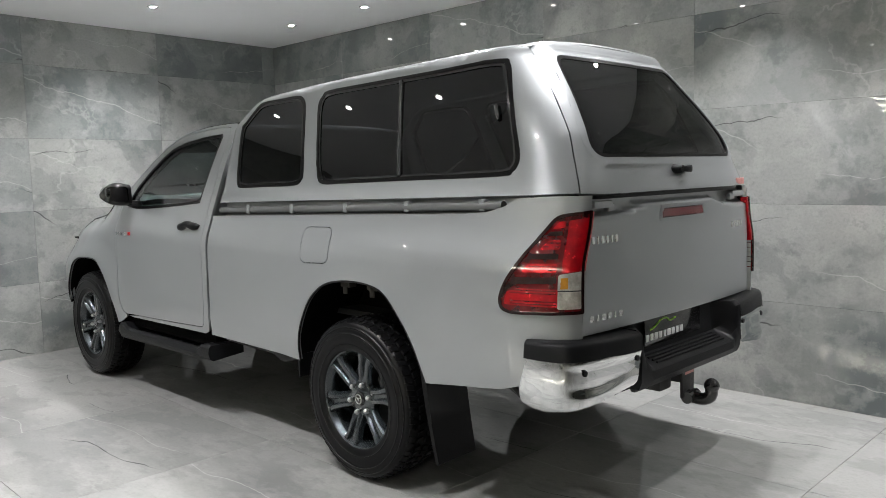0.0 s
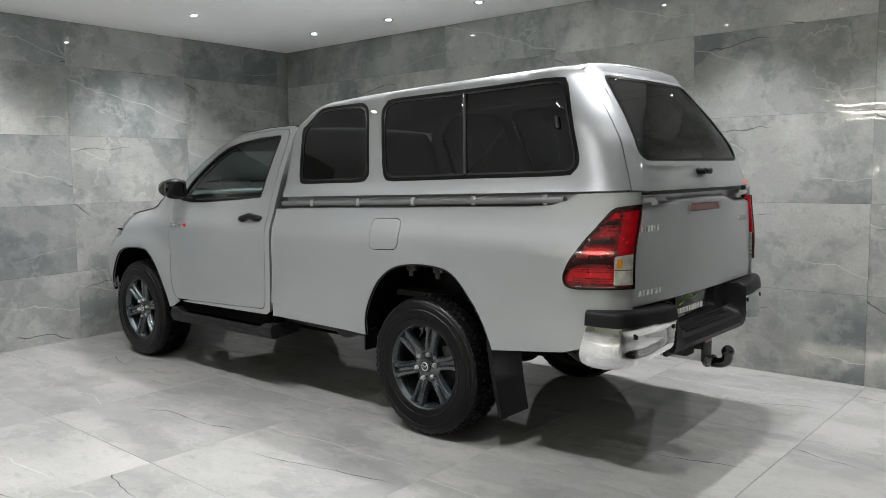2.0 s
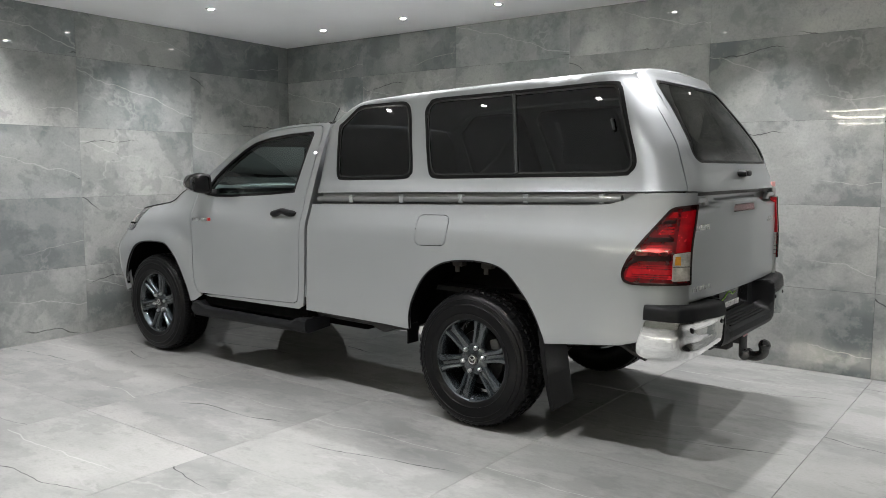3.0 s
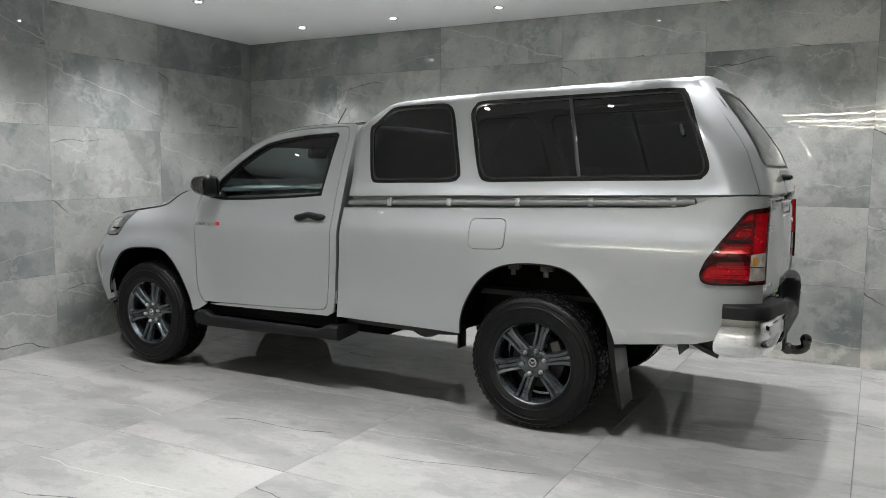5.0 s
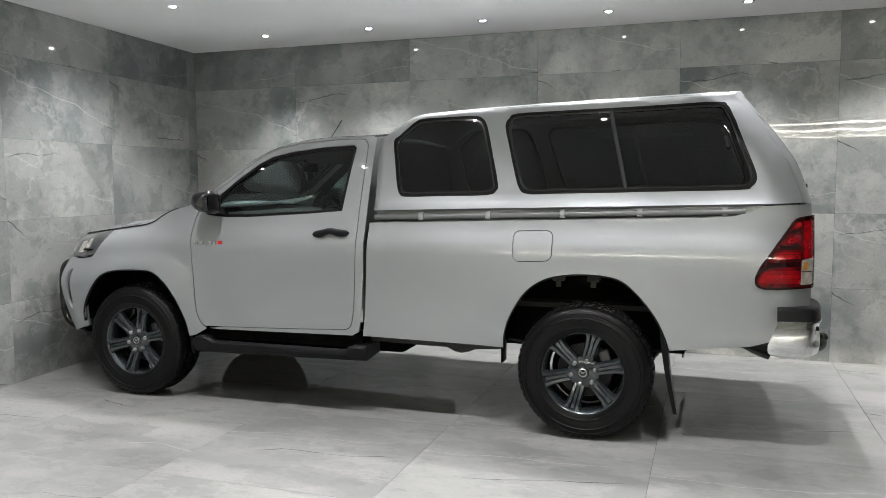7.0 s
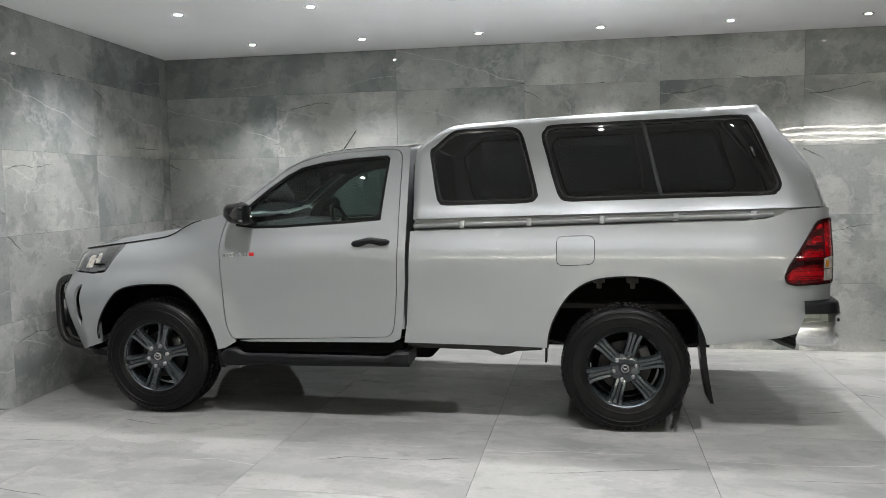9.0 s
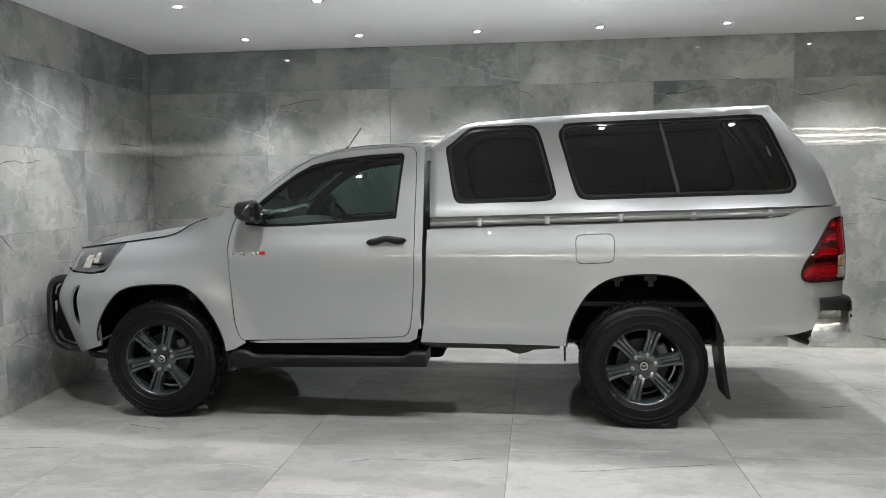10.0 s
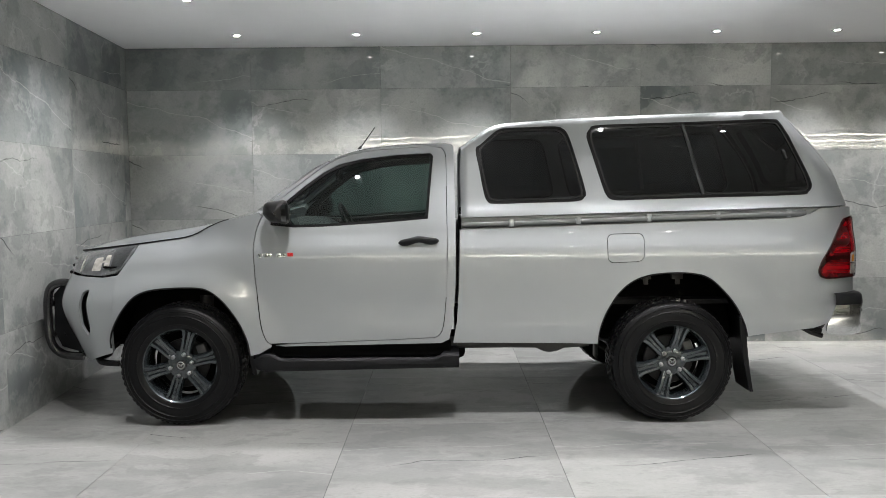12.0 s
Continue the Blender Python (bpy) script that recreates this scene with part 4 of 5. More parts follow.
for s, sh in zip((-1, 1), shells):
    fn = lambda a, b, s=s: (lambda r: (r[0], s * r[1], r[2]))(canopy(a, b))
    for loop in (W1, W2):
        panel("canopy_window", shrink(dense(loop, 0.025), 0.012), fn, M_DARKGLASS, sh, step=0.06, gap=0.0, thick=0.0, lift=-0.004, label="black tinted canopy window")
        seal(loop, fn, sh, 0.02, 0.015, 0.006)
        in2 = offset(loop, 0.018)
        panel("window_frame", in2, fn, M_GLOSSBLACK, sh, holes=[offset(in2, 0.009)], step=0.03, gap=0.0, lift=0.002, thick=0.01, soft=0.002)
    bm = bmesh.new()
    for (xa, za), (xb, zb) in (((3.197, 1.87), (3.297, 1.43)),):
        a, b = Vector(fn(xa, za)), Vector(fn(xb, zb))
        n = Vector((0, s, 0.28)).normalized()
        u = (b - a).normalized()
        q = n.cross(u)
        loft(bm, [[p + q * 0.011 - n * 0.006, p + q * 0.011 + n * 0.006, p + q * 0.004 + n * 0.01, p - q * 0.004 + n * 0.01, p - q * 0.011 + n * 0.006, p - q * 0.011 - n * 0.006] for p in (a, b)])
    part("window_divider", bm, M_LAMPDARK, sh, "slim dark sliding-window bar")
    bm = bmesh.new()
    c = Vector(fn(3.83, 1.68))
    box(bm, c + Vector((0, s * 0.006, 0)), (0.02, 0.012, 0.07), 0.006, Matrix.Rotation(radians(-20), 4, "Y") @ Matrix.Rotation(radians(s * 16), 4, "X"))
    part("window_catch", bm, M_LAMPDARK, sh)


def hatch(y, z):
    w = hatch_w(z)
    x = can_seam(z) + 0.048 * (1 - min(1.05, abs(y) / w) ** 15) + 0.014 * (1 - (abs(y) / w) ** 2)
    x += 0.012 * ease(z, 1.935, 1.965)
    return (x, y, z)


zz = np.linspace(1.35, 1.975, 14)
hatch_line = [(-hatch_w(z) + 0.001 - 0.014 * ease(z, 1.7, 1.96), z) for z in zz[::-1]] + [(y, 1.348 - 0.004) for y in np.linspace(-0.6, 0.6, 9)] + [(hatch_w(z) - 0.001 + 0.014 * ease(z, 1.7, 1.96), z) for z in zz] + [(y, 1.992 - 0.012 * (abs(y) / 0.48) ** 4) for y in np.linspace(0.42, -0.42, 9)]
RW = rounded([(-0.62, 1.488), (0.62, 1.488), (0.465, 1.918), (-0.465, 1.918)], [0.1, 0.1, 0.05, 0.05], 8)
hatch_ob = panel("canopy_hatch", hatch_line, hatch, M_SILVER, truck, holes=[RW], step=0.025, gap=0.002, thick=0.05)
panel("hatch_seal", shrink(dense(hatch_line, 0.03), -0.012), hatch, M_TRIM, hatch_ob, holes=[shrink(dense(hatch_line, 0.03), 0.03)], step=0.03, gap=0, thick=0.0, lift=-0.03)
panel("hatch_window", shrink(dense(RW, 0.03), 0.006), hatch, M_DARKGLASS, hatch_ob, step=0.06, gap=0.0, thick=0.0, lift=-0.004, label="black tinted hatch window")
seal(RW, hatch, hatch_ob, 0.02, 0.011, 0.003)
panel("hatch_recess", shrink(dense(RW, 0.03), -0.03), hatch, M_SILVER, hatch_ob, holes=[shrink(dense(RW, 0.03), -0.002)], step=0.03, gap=0.0, thick=0.006, lift=0.004, soft=0.004)
# spoiler lip over the window
bm = bmesh.new()
sec = []
for y in np.linspace(-0.505, 0.505, 29):
    q = abs(y) / 0.505
    xr = hatch(y * 0.97, 1.985)[0] + 0.003 - 0.03 * q ** 10
    zt = can_top(3.85) + 0.026 - 0.018 * q ** 2 - 0.014 * q ** 8
    sec.append([(3.79, y, zt - 0.006), (xr - 0.03, y, zt + 0.003), (xr - 0.008, y, zt + 0.001), (xr, y, zt - 0.008), (xr - 0.004, y, zt - 0.02), (3.79, y, zt - 0.04)])
loft(bm, sec)
part("spoiler", bm, M_SILVER, hatch_ob, angle=50)
bm = bmesh.new()
xb = hatch(0, 1.435)[0]
box(bm, (xb + 0.012, 0.0, 1.433), (0.026, 0.12, 0.028), 0.008)
cyl(bm, (xb, -0.045, 1.433), (xb + 0.045, -0.045, 1.433), 0.02, 0.016, 16)
box(bm, (xb + 0.042, 0.0, 1.433), (0.016, 0.075, 0.024), 0.007)
box(bm, (xb + 0.026, 0.045, 1.433), (0.03, 0.016, 0.03), 0.005)
part("hatch_lock", bm, M_PLASTIC, hatch_ob, "black T-handle hatch lock")
bm = bmesh.new()
box(bm, (hatch(0.6, 1.365)[0] + 0.004, 0.6, 1.366), (0.004, 0.085, 0.03), 0.001)
part("sticker", bm, M_PINK, hatch_ob, "small red and white sticker")

# ---- truck: tailgate and rear lamps ----
dip = table([-0.9, -0.6, -0.45, -0.3, 0.3, 0.45, 0.6, 0.9], [1.268, 1.266, 1.268, 1.302, 1.302, 1.268, 1.266, 1.268], 0.02)


def gate(y, z):
    """Rear face of the tailgate, its top stepped back into a shallow recess."""
    x = 4.284 - 0.026 * (abs(y) / 0.74) ** 2.4
    x -= 0.05 * ease(z, dip(y) - 0.016, dip(y) + 0.012)
    x -= 0.05 * max(0.0, (0.98 - z) / 0.3) ** 2 * 0.35
    return (x, y, z)


gate_line = rounded([(-0.742, 0.81), (0.742, 0.81), (0.7, 1.342), (-0.7, 1.342)], 0.012, 3)
LAMP3 = rounded([(-0.19, 1.232), (0.19, 1.232), (0.175, 1.27), (-0.175, 1.27)], 0.008, 3)
tailgate = panel("tailgate", gate_line, gate, M_SILVER, truck, holes=[LAMP3], step=0.016, thick=0.03)
panel("brake_lamp", LAMP3, gate, M_BRAKE, tailgate, step=0.05, lift=0.002, label="red high brake lamp")
panel("lamp_bezel", shrink(dense(LAMP3, 0.03), -0.022), gate, M_SILVER, tailgate, holes=[shrink(dense(LAMP3, 0.03), -0.001)], step=0.03, lift=0.007, thick=0.012, soft=0.006, gap=0)
for y0, z, n, wd, h in ((-0.69, 1.172, 6, 0.024, 0.028), (0.49, 1.162, 5, 0.024, 0.028), (-0.7, 0.872, 6, 0.03, 0.024)):
    for k in range(n):
        bm = bmesh.new()
        y = y0 + k * wd * 1.25
        box(bm, (gate(y, z)[0] + 0.001, y + wd / 2, z), (0.005, wd * (0.75, 0.4, 0.85)[k % 3], h), 0.0015)
        part("badge", bm, M_CHROME, tailgate, "small chrome badge bar")
for s in (-1, 1):
    bm = bmesh.new()
    box(bm, (4.25, s * 0.6, 1.305), (0.03, 0.13, 0.03), 0.008)
    box(bm, (4.25, s * 0.54, 1.292), (0.024, 0.05, 0.03), 0.006)
    part("gate_clamp", bm, M_SILVER, tailgate, "silver clamp under the hatch")

A = along
for s, lamp_ob in zip((-1, 1), both("tail_light", tail_line, skin, M_LAMPRED, truck, step=0.02, lift=0.006, thick=0.03, gap=0.001, label="red tail light with dark bands and clear lower lens")):
    fn = lambda a, b, s=s: (lambda r: (r[0], s * r[1], r[2]))(skin(a, b))
    for poly in ([(A(4.215), 1.06), (E1 - 0.004, 1.066), (E1 - 0.004, 1.262), (A(4.215), 1.252)], [(A(4.0), 0.935), (A(4.205), 0.932), (A(4.205), 1.0), (A(4.06), 1.0), (A(4.015), 0.985)], [(A(4.075), 1.06), (A(4.2), 1.062), (A(4.2), 1.095), (A(4.1), 1.093)], [(A(4.13), 1.142), (A(4.2), 1.144), (A(4.2), 1.182), (A(4.16), 1.178)], [(A(4.165), 1.22), (A(4.205), 1.224), (A(4.205), 1.25), (A(4.185), 1.248)]):
        panel("lamp_panel", rounded(poly, 0.008, 3), fn, M_RED, lamp_ob, step=0.03, lift=0.0085, thick=0.004, gap=0, soft=0.002)
    for poly in ([(A(3.99), 0.962), (A(4.005), 1.0), (A(4.045), 1.042), (A(4.2), 1.046), (A(4.2), 1.022), (A(4.06), 1.016), (A(4.02), 0.995)], [(A(4.085), 1.108), (A(4.1), 1.128), (A(4.2), 1.13), (A(4.2), 1.11)], [(A(4.145), 1.194), (A(4.16), 1.21), (A(4.2), 1.212), (A(4.2), 1.196)]):
        panel("lamp_band", rounded(poly, 0.005, 3), fn, M_DEEPRED, lamp_ob, step=0.03, lift=0.0085, thick=0.004, gap=0, soft=0.001)
    for poly in ([(A(4.06), 0.958), (A(4.15), 0.957), (A(4.15), 0.974), (A(4.06), 0.975)], [(A(4.12), 1.06), (A(4.17), 1.061), (A(4.17), 1.075), (A(4.125), 1.075)], [(A(4.16), 1.142), (A(4.185), 1.144), (A(4.185), 1.162), (A(4.165), 1.16)]):
        panel("lamp_element", rounded(poly, 0.004, 3), fn, M_RED, lamp_ob, step=0.03, lift=0.012, thick=0.008, gap=0, soft=0.002)
    panel("lamp_rim", dense(tail_line, 0.015), fn, M_DEEPRED, lamp_ob, holes=[offset(tail_line, 0.014)], step=0.02, lift=0.0125, thick=0.004, gap=0.001, soft=0.002)
    for z in (0.94, 0.951, 0.981, 0.992):
        panel("lamp_rib", [(A(4.03), z), (A(4.2), z), (A(4.2), z + 0.004), (A(4.032), z + 0.004)], fn, M_LAMPRED, lamp_ob, step=0.02, lift=0.0105, thick=0.002, gap=0, soft=0)
    for z, a in ((1.069, 4.095), (1.081, 4.1), (1.152, 4.142), (1.166, 4.15)):
        panel("lamp_rib", [(A(a), z), (A(4.198), z), (A(4.198), z + 0.004), (A(a + 0.002), z + 0.004)], fn, M_LAMPRED, lamp_ob, step=0.02, lift=0.0105, thick=0.002, gap=0, soft=0)
    bm = bmesh.new()
    sec = []
    for z in np.linspace(1.066, 1.284, 8):
        p = skin(E1, z)
        sec.append([(p[0] - 0.03, s * (p[1] + 0.012), z), (p[0] + 0.006, s * (p[1] + 0.004), z), (p[0] + 0.005, s * (p[1] - 0.01), z), (p[0] - 0.03, s * (p[1] - 0.012), z)])
    loft(bm, sec)
    part("lamp_edge", bm, M_RED, lamp_ob)
    panel("reverse_lens", rounded([(A(4.202), 0.924), (E1 - 0.006, 0.926), (E1 - 0.006, 1.066), (A(4.206), 1.054)], 0.01, 3), fn, M_CLEARLENS, lamp_ob, step=0.02, lift=0.0095, thick=0.005, gap=0, label="clear reversing lens")
    panel("lens_divider", [(A(4.204), 0.992), (E1 - 0.008, 0.992), (E1 - 0.008, 0.996), (A(4.204), 0.996)], fn, M_LAMPDARK, lamp_ob, step=0.02, lift=0.011, thick=0.003, gap=0, soft=0.0)
    panel("amber_lens", rounded([(A(4.21), 1.0), (A(4.235), 1.0), (A(4.235), 1.045), (A(4.212), 1.043)], 0.004, 3), fn, M_AMBER, lamp_ob, step=0.02, lift=0.0115, thick=0.003, gap=0, label="amber turn signal lens")
    for k in range(3):
        z = 0.936 + 0.018 * k
        panel("lens_facet", rounded([(A(4.215), z), (A(4.25), z), (A(4.25), z + 0.012), (A(4.215), z + 0.012)], 0.003, 3), fn, M_CLEARLENS, lamp_ob, step=0.02, lift=0.0115, thick=0.003, gap=0)

# ---- truck: rear bumper and tow bar ----
PLAN = spline([(4.045, 0.885), (4.1, 0.893), (4.19, 0.889), (4.262, 0.868), (4.307, 0.82), (4.325, 0.76), (4.335, 0.68), (4.342, 0.57), (4.347, 0.455)], 6)
plan_d = np.concatenate([[0], np.cumsum([np.linalg.norm(b - a) for a, b in zip(PLAN, PLAN[1:])])])
plan_x, plan_y = [p[0] for p in PLAN], [p[1] for p in PLAN]
inset = table([0.5, 0.52, 0.55, 0.6, 0.66, 0.7, 0.74], [0.07, 0.036, 0.016, 0.005, 0.0, 0.0, 0.002], 0.008)


def corner(d, z, extra=0.0):
    i = np.interp(d, plan_d, plan_x), np.interp(d, plan_d, plan_y)
    j = np.interp(min(d + 0.02, plan_d[-1]), plan_d, plan_x), np.interp(min(d + 0.02, plan_d[-1]), plan_d, plan_y)
    h = np.interp(min(d, plan_d[-1] - 0.02) - 0.0, plan_d, plan_x), np.interp(min(d, plan_d[-1] - 0.02), plan_d, plan_y)
    t = Vector((j[0] - h[0], j[1] - h[1])).normalized()
    o = -inset(z) + extra
    lip = 0.6 + 0.03 * ease(d, 0.35, 0.6)
    o -= 0.014 * ease(d, 0.21, 0.3) * (1 - 0.7 * ease(d, 0.36, 0.6)) * ease(z, lip - 0.012, lip + 0.036) * (1 - ease(z, 0.7, 0.728))
    nx, ny = -t.y, t.x
    if nx < 0 and ny < 0:
        nx, ny = -nx, -ny
    return (i[0] + abs(nx) * o, i[1] + abs(ny) * o * (1 if ny > -2 else 1), z)


end = float(plan_d[-1])
chrome_line = rounded([(0.058, 0.735), (0.008, 0.6), (0.012, 0.553), (0.1, 0.53), (end - 0.03, 0.598), (end, 0.735)], [0.01, 0.03, 0.05, 0.05, 0.02, 0.01])
for s, b in zip((-1, 1), both("bumper_end", chrome_line, corner, M_CHROME, truck, step=0.011, thick=0.02, gap=0, label="polished chrome rear bumper end")):
    for d, z in ((0.31, 0.69), (end - 0.035, 0.7)):
        bm = bmesh.new()
        p = Vector(corner(d, z))
        p.y *= s
        cyl(bm, p - Vector((0.01, 0, 0)), p + Vector((0.005, s * 0.001, 0)), 0.012, 0.011, 16)
        part("parking_sensor", bm, M_PLASTIC, b)
pad_z = [(0.735, 0.002), (0.738, 0.007), (0.76, 0.006), (0.786, 0.002), (0.796, -0.002), (0.803, -0.009), (0.808, -0.024), (0.812, -0.1)]
for s in (-1, 1):
    bm = bmesh.new()
    sec = []
    for d in np.linspace(0.05, end, 30):
        ring = []
        for z, o in pad_z:
            p = corner(d, 0.7, o)
            ring.append((p[0], s * p[1], z - 0.01 * ease(d, 0.3, 0.6)))
        sec.append(ring)
    loft(bm, sec, closed_ring=False)
    part("bumper_pad", bm, M_PLASTIC, truck, "black plastic bumper top")
bm = bmesh.new()
sec = []
for y in [s * v for s, vs in ((-1, (0.457, 0.45, 0.44, 0.43, 0.42, 0.41, 0.4, 0.39, 0.38, 0.37, 0.36, 0.35)), (1, (-0.2, 0.0, 0.2, 0.35, 0.36, 0.37, 0.38, 0.39, 0.4, 0.41, 0.42, 0.43, 0.44, 0.45, 0.457))) for v in vs]:
    k = ease(abs(y), 0.35, 0.455)
    mid = [(4.2, 0.8), (4.238, 0.8), (4.242, 0.73), (4.25, 0.668), (4.33, 0.642), (4.35, 0.625), (4.352, 0.59), (4.335, 0.56), (4.2, 0.555)]
    out = [(4.2, 0.805), (4.315, 0.803), (4.342, 0.785), (4.346, 0.74), (4.346, 0.69), (4.345, 0.64), (4.343, 0.59), (4.33, 0.56), (4.2, 0.555)]
    sec.append([(p[0] + (q[0] - p[0]) * k, y, p[1] + (q[1] - p[1]) * k) for p, q in zip(mid, out)])
loft(bm, sec)
part("bumper_step", bm, M_PLASTIC, truck, "black ribbed rear step", angle=30)
for k in range(4):
    bm = bmesh.new()
    tube(bm, [(4.268 + k * 0.02, -0.31, 0.664 - k * 0.006), (4.268 + k * 0.02, 0.31, 0.664 - k * 0.006)], 0.005, 8, steps=1)
    part("step_rib", bm, M_PLASTIC, truck)
bm = bmesh.new()
box(bm, (4.252, -0.03, 0.752), (0.008, 0.5, 0.125), 0.004)
plate = part("number_plate", bm, M_GLOSSBLACK, truck, "black dealer plate with white bar and green emblem")
for k in range(9):
    bm = bmesh.new()
    box(bm, (4.2575, -0.262 + k * 0.037, 0.728), (0.004, (0.026, 0.03, 0.022)[k * 2 % 3], 0.029), 0.001)
    part("plate_bar", bm, M_WHITE, plate)
bm = bmesh.new()
tube(bm, [(4.258, -0.24, 0.76), (4.258, -0.2, 0.77), (4.258, -0.15, 0.792), (4.258, -0.1, 0.794), (4.258, -0.07, 0.778), (4.258, -0.02, 0.785)], 0.004, 6)
part("plate_emblem", bm, M_GREEN, plate)

bm = bmesh.new()
cyl(bm, (4.12, -0.42, 0.55), (4.12, 0.42, 0.55), 0.035, n=16)
box(bm, (4.2, 0.0, 0.53), (0.2, 0.07, 0.07), 0.01)
box(bm, (4.31, -0.01, 0.51), (0.016, 0.11, 0.15), 0.006)
box(bm, (4.24, -0.16, 0.52), (0.1, 0.1, 0.06), 0.012)
box(bm, (4.22, -0.26, 0.52), (0.03, 0.12, 0.04), 0.01)
tow = part("tow_bar", bm, M_FRAME, truck, "black tow bar", smooth=True)
bm = bmesh.new()
tube(bm, [(4.3, -0.01, 0.445), (4.34, -0.01, 0.437), (4.385, -0.01, 0.437), (4.418, -0.01, 0.455), (4.424, -0.01, 0.485), (4.424, -0.01, 0.505)], 0.027, 14)
bmesh.ops.create_uvsphere(bm, u_segments=20, v_segments=12, radius=0.033, matrix=Matrix.Translation((4.424, -0.01, 0.502)))
cyl(bm, (4.33, -0.055, 0.44), (4.33, 0.035, 0.44), 0.026, n=16)
part("tow_ball", bm, M_GLOSSBLACK, tow, "capped tow ball")
bm = bmesh.new()
box(bm, (4.32, -0.01, 0.555), (0.004, 0.075, 0.03), 0.001)
part("sticker", bm, M_PINK, tow, "small rating sticker")


# ---- truck: wheels ----
R, RIM = 0.386, 0.234


def make_wheel():
    bm = bmesh.new()
    revolve(bm, [(RIM - 0.006, -0.118), (RIM, -0.124), (RIM - 0.002, -0.114), (RIM - 0.012, -0.104), (RIM - 0.02, -0.08), (RIM - 0.026, 0.0), (RIM - 0.01, 0.1), (RIM - 0.004, 0.115)], 56)
    wheel = part("wheel", bm, M_ALLOY, truck, "dark gunmetal six-spoke alloy wheel")
    bm = bmesh.new()
    prof = spline([(RIM - 0.004, -0.118), (RIM + 0.006, -0.13), (0.262, -0.136), (0.266, -0.1395), (0.27, -0.1375), (0.3, -0.14), (0.316, -0.1385), (0.319, -0.142), (0.323, -0.138), (0.335, -0.136), (0.342, -0.1325), (0.346, -0.135), (0.35, -0.129), (0.358, -0.126), (0.371, -0.112), (0.377, -0.095), (0.379, -0.05), (0.38, 0.0), (0.379, 0.05), (0.377, 0.095), (0.371, 0.112), (0.358, 0.126), (0.3, 0.14), (0.262, 0.137), (RIM - 0.004, 0.118)], 2)
    prof = [tuple(p) for p in prof]
    revolve(bm, prof, 72)
    tyre = part("tyre", bm, M_RUBBER, wheel, "black all-terrain tyre", angle=50)
    # tread: shoulder lugs and three centre rows
    vs, fs = [], []
    for row, (y, wd, ln, n, ph) in enumerate(((-0.1, 0.036, 0.024, 62, 0), (-0.054, 0.034, 0.026, 62, 0.5), (0.0, 0.036, 0.026, 62, 0.2), (0.054, 0.034, 0.026, 62, 0.7), (0.1, 0.036, 0.024, 62, 0.4))):
        for k in range(n):
            a = 2 * math.pi * (k + ph + 0.12 * math.sin(k * 2.4)) / n
            ca, sa = math.cos(a), math.sin(a)
            r0, r1 = 0.374, 0.387 - (0.004 if row in (0, 4) else 0)
            b = len(vs)
            for r, g in ((r0, 1.0), (r1, 0.86)):
                for dy, dt in ((-1, -1), (1, -1), (1, 1), (-1, 1)):
                    t = dt * ln / 2 * g + dy * (0.004 if row % 2 else -0.004)
                    rr = r - (0.009 if row == 0 and dy < 0 or row == 4 and dy > 0 else 0)
                    vs.append((rr * ca - t * sa, y + dy * wd / 2 * g, rr * sa + t * ca))
            fs += [(b + 4, b + 5, b + 6, b + 7)] + [(b + i, b + (i + 1) % 4, b + 4 + (i + 1) % 4, b + 4 + i) for i in range(4)]
    me = bpy.data.meshes.new("tread")
    me.from_pydata(vs, [], fs)
    bm = bmesh.new()
    bm.from_mesh(me)
    part("tread", bm, M_RUBBER, wheel, smooth=False)["kind"] = "stuff"
    # spokes, each with two ridges and a groove between
    bm = bmesh.new()
    sec = []
    for r, w, d in ((0.045, 0.028, -0.084), (0.075, 0.036, -0.09), (0.1, 0.037, -0.098), (0.145, 0.037, -0.107), (0.185, 0.04, -0.112), (0.212, 0.048, -0.115), (0.23, 0.062, -0.114)):
        g = 0.017 * ease(r, 0.085, 0.12)
        sec.append([(r, d + 0.035, -w * 1.1), (r, d + 0.012, -w), (r, d, -w * 0.8), (r, d - 0.001, -w * 0.42), (r, d + g, -w * 0.2), (r, d + g, w * 0.2), (r, d - 0.001, w * 0.42), (r, d, w * 0.8), (r, d + 0.012, w), (r, d + 0.035, w * 1.1)])
    loft(bm, sec)
    spoke = part("spoke", bm, M_ALLOY, wheel, angle=25)
    spoke.rotation_euler = (0, -radians(14), 0)
    for k in range(1, 6):
        o = copy_thing(spoke, pose(0, 0, 0, 0, -14 - 60 * k, 0))
    bm = bmesh.new()
    revolve(bm, [(0.0, -0.094), (0.04, -0.094), (0.05, -0.091), (0.078, -0.09), (0.09, -0.082), (0.094, -0.05)], 36)
    part("hub", bm, M_ALLOY, wheel)
    bm = bmesh.new()
    revolve(bm, [(0.0, -0.106), (0.02, -0.1055), (0.029, -0.103), (0.034, -0.098), (0.035, -0.088)], 32)
    part("centre_cap", bm, M_GLOSSBLACK, wheel)
    bm = bmesh.new()
    revolve(bm, [(0.019, -0.1065), (0.0215, -0.109), (0.025, -0.106), (0.022, -0.104)], 28, closed=True)
    for a in (0.5, 2.6):
        box(bm, (0.006 * math.cos(a), -0.1075, 0.006 * math.sin(a)), (0.028, 0.003, 0.005), 0.001, Matrix.Rotation(-a, 4, "Y"))
    part("cap_emblem", bm, M_STEEL, wheel, "small plain silver emblem")
    bm = bmesh.new()
    cyl(bm, (0.07, -0.07, 0), (0.07, -0.106, 0), 0.0135, 0.0125, 6)
    cyl(bm, (0.07, -0.106, 0), (0.07, -0.114, 0), 0.0125, 0.006, 12)
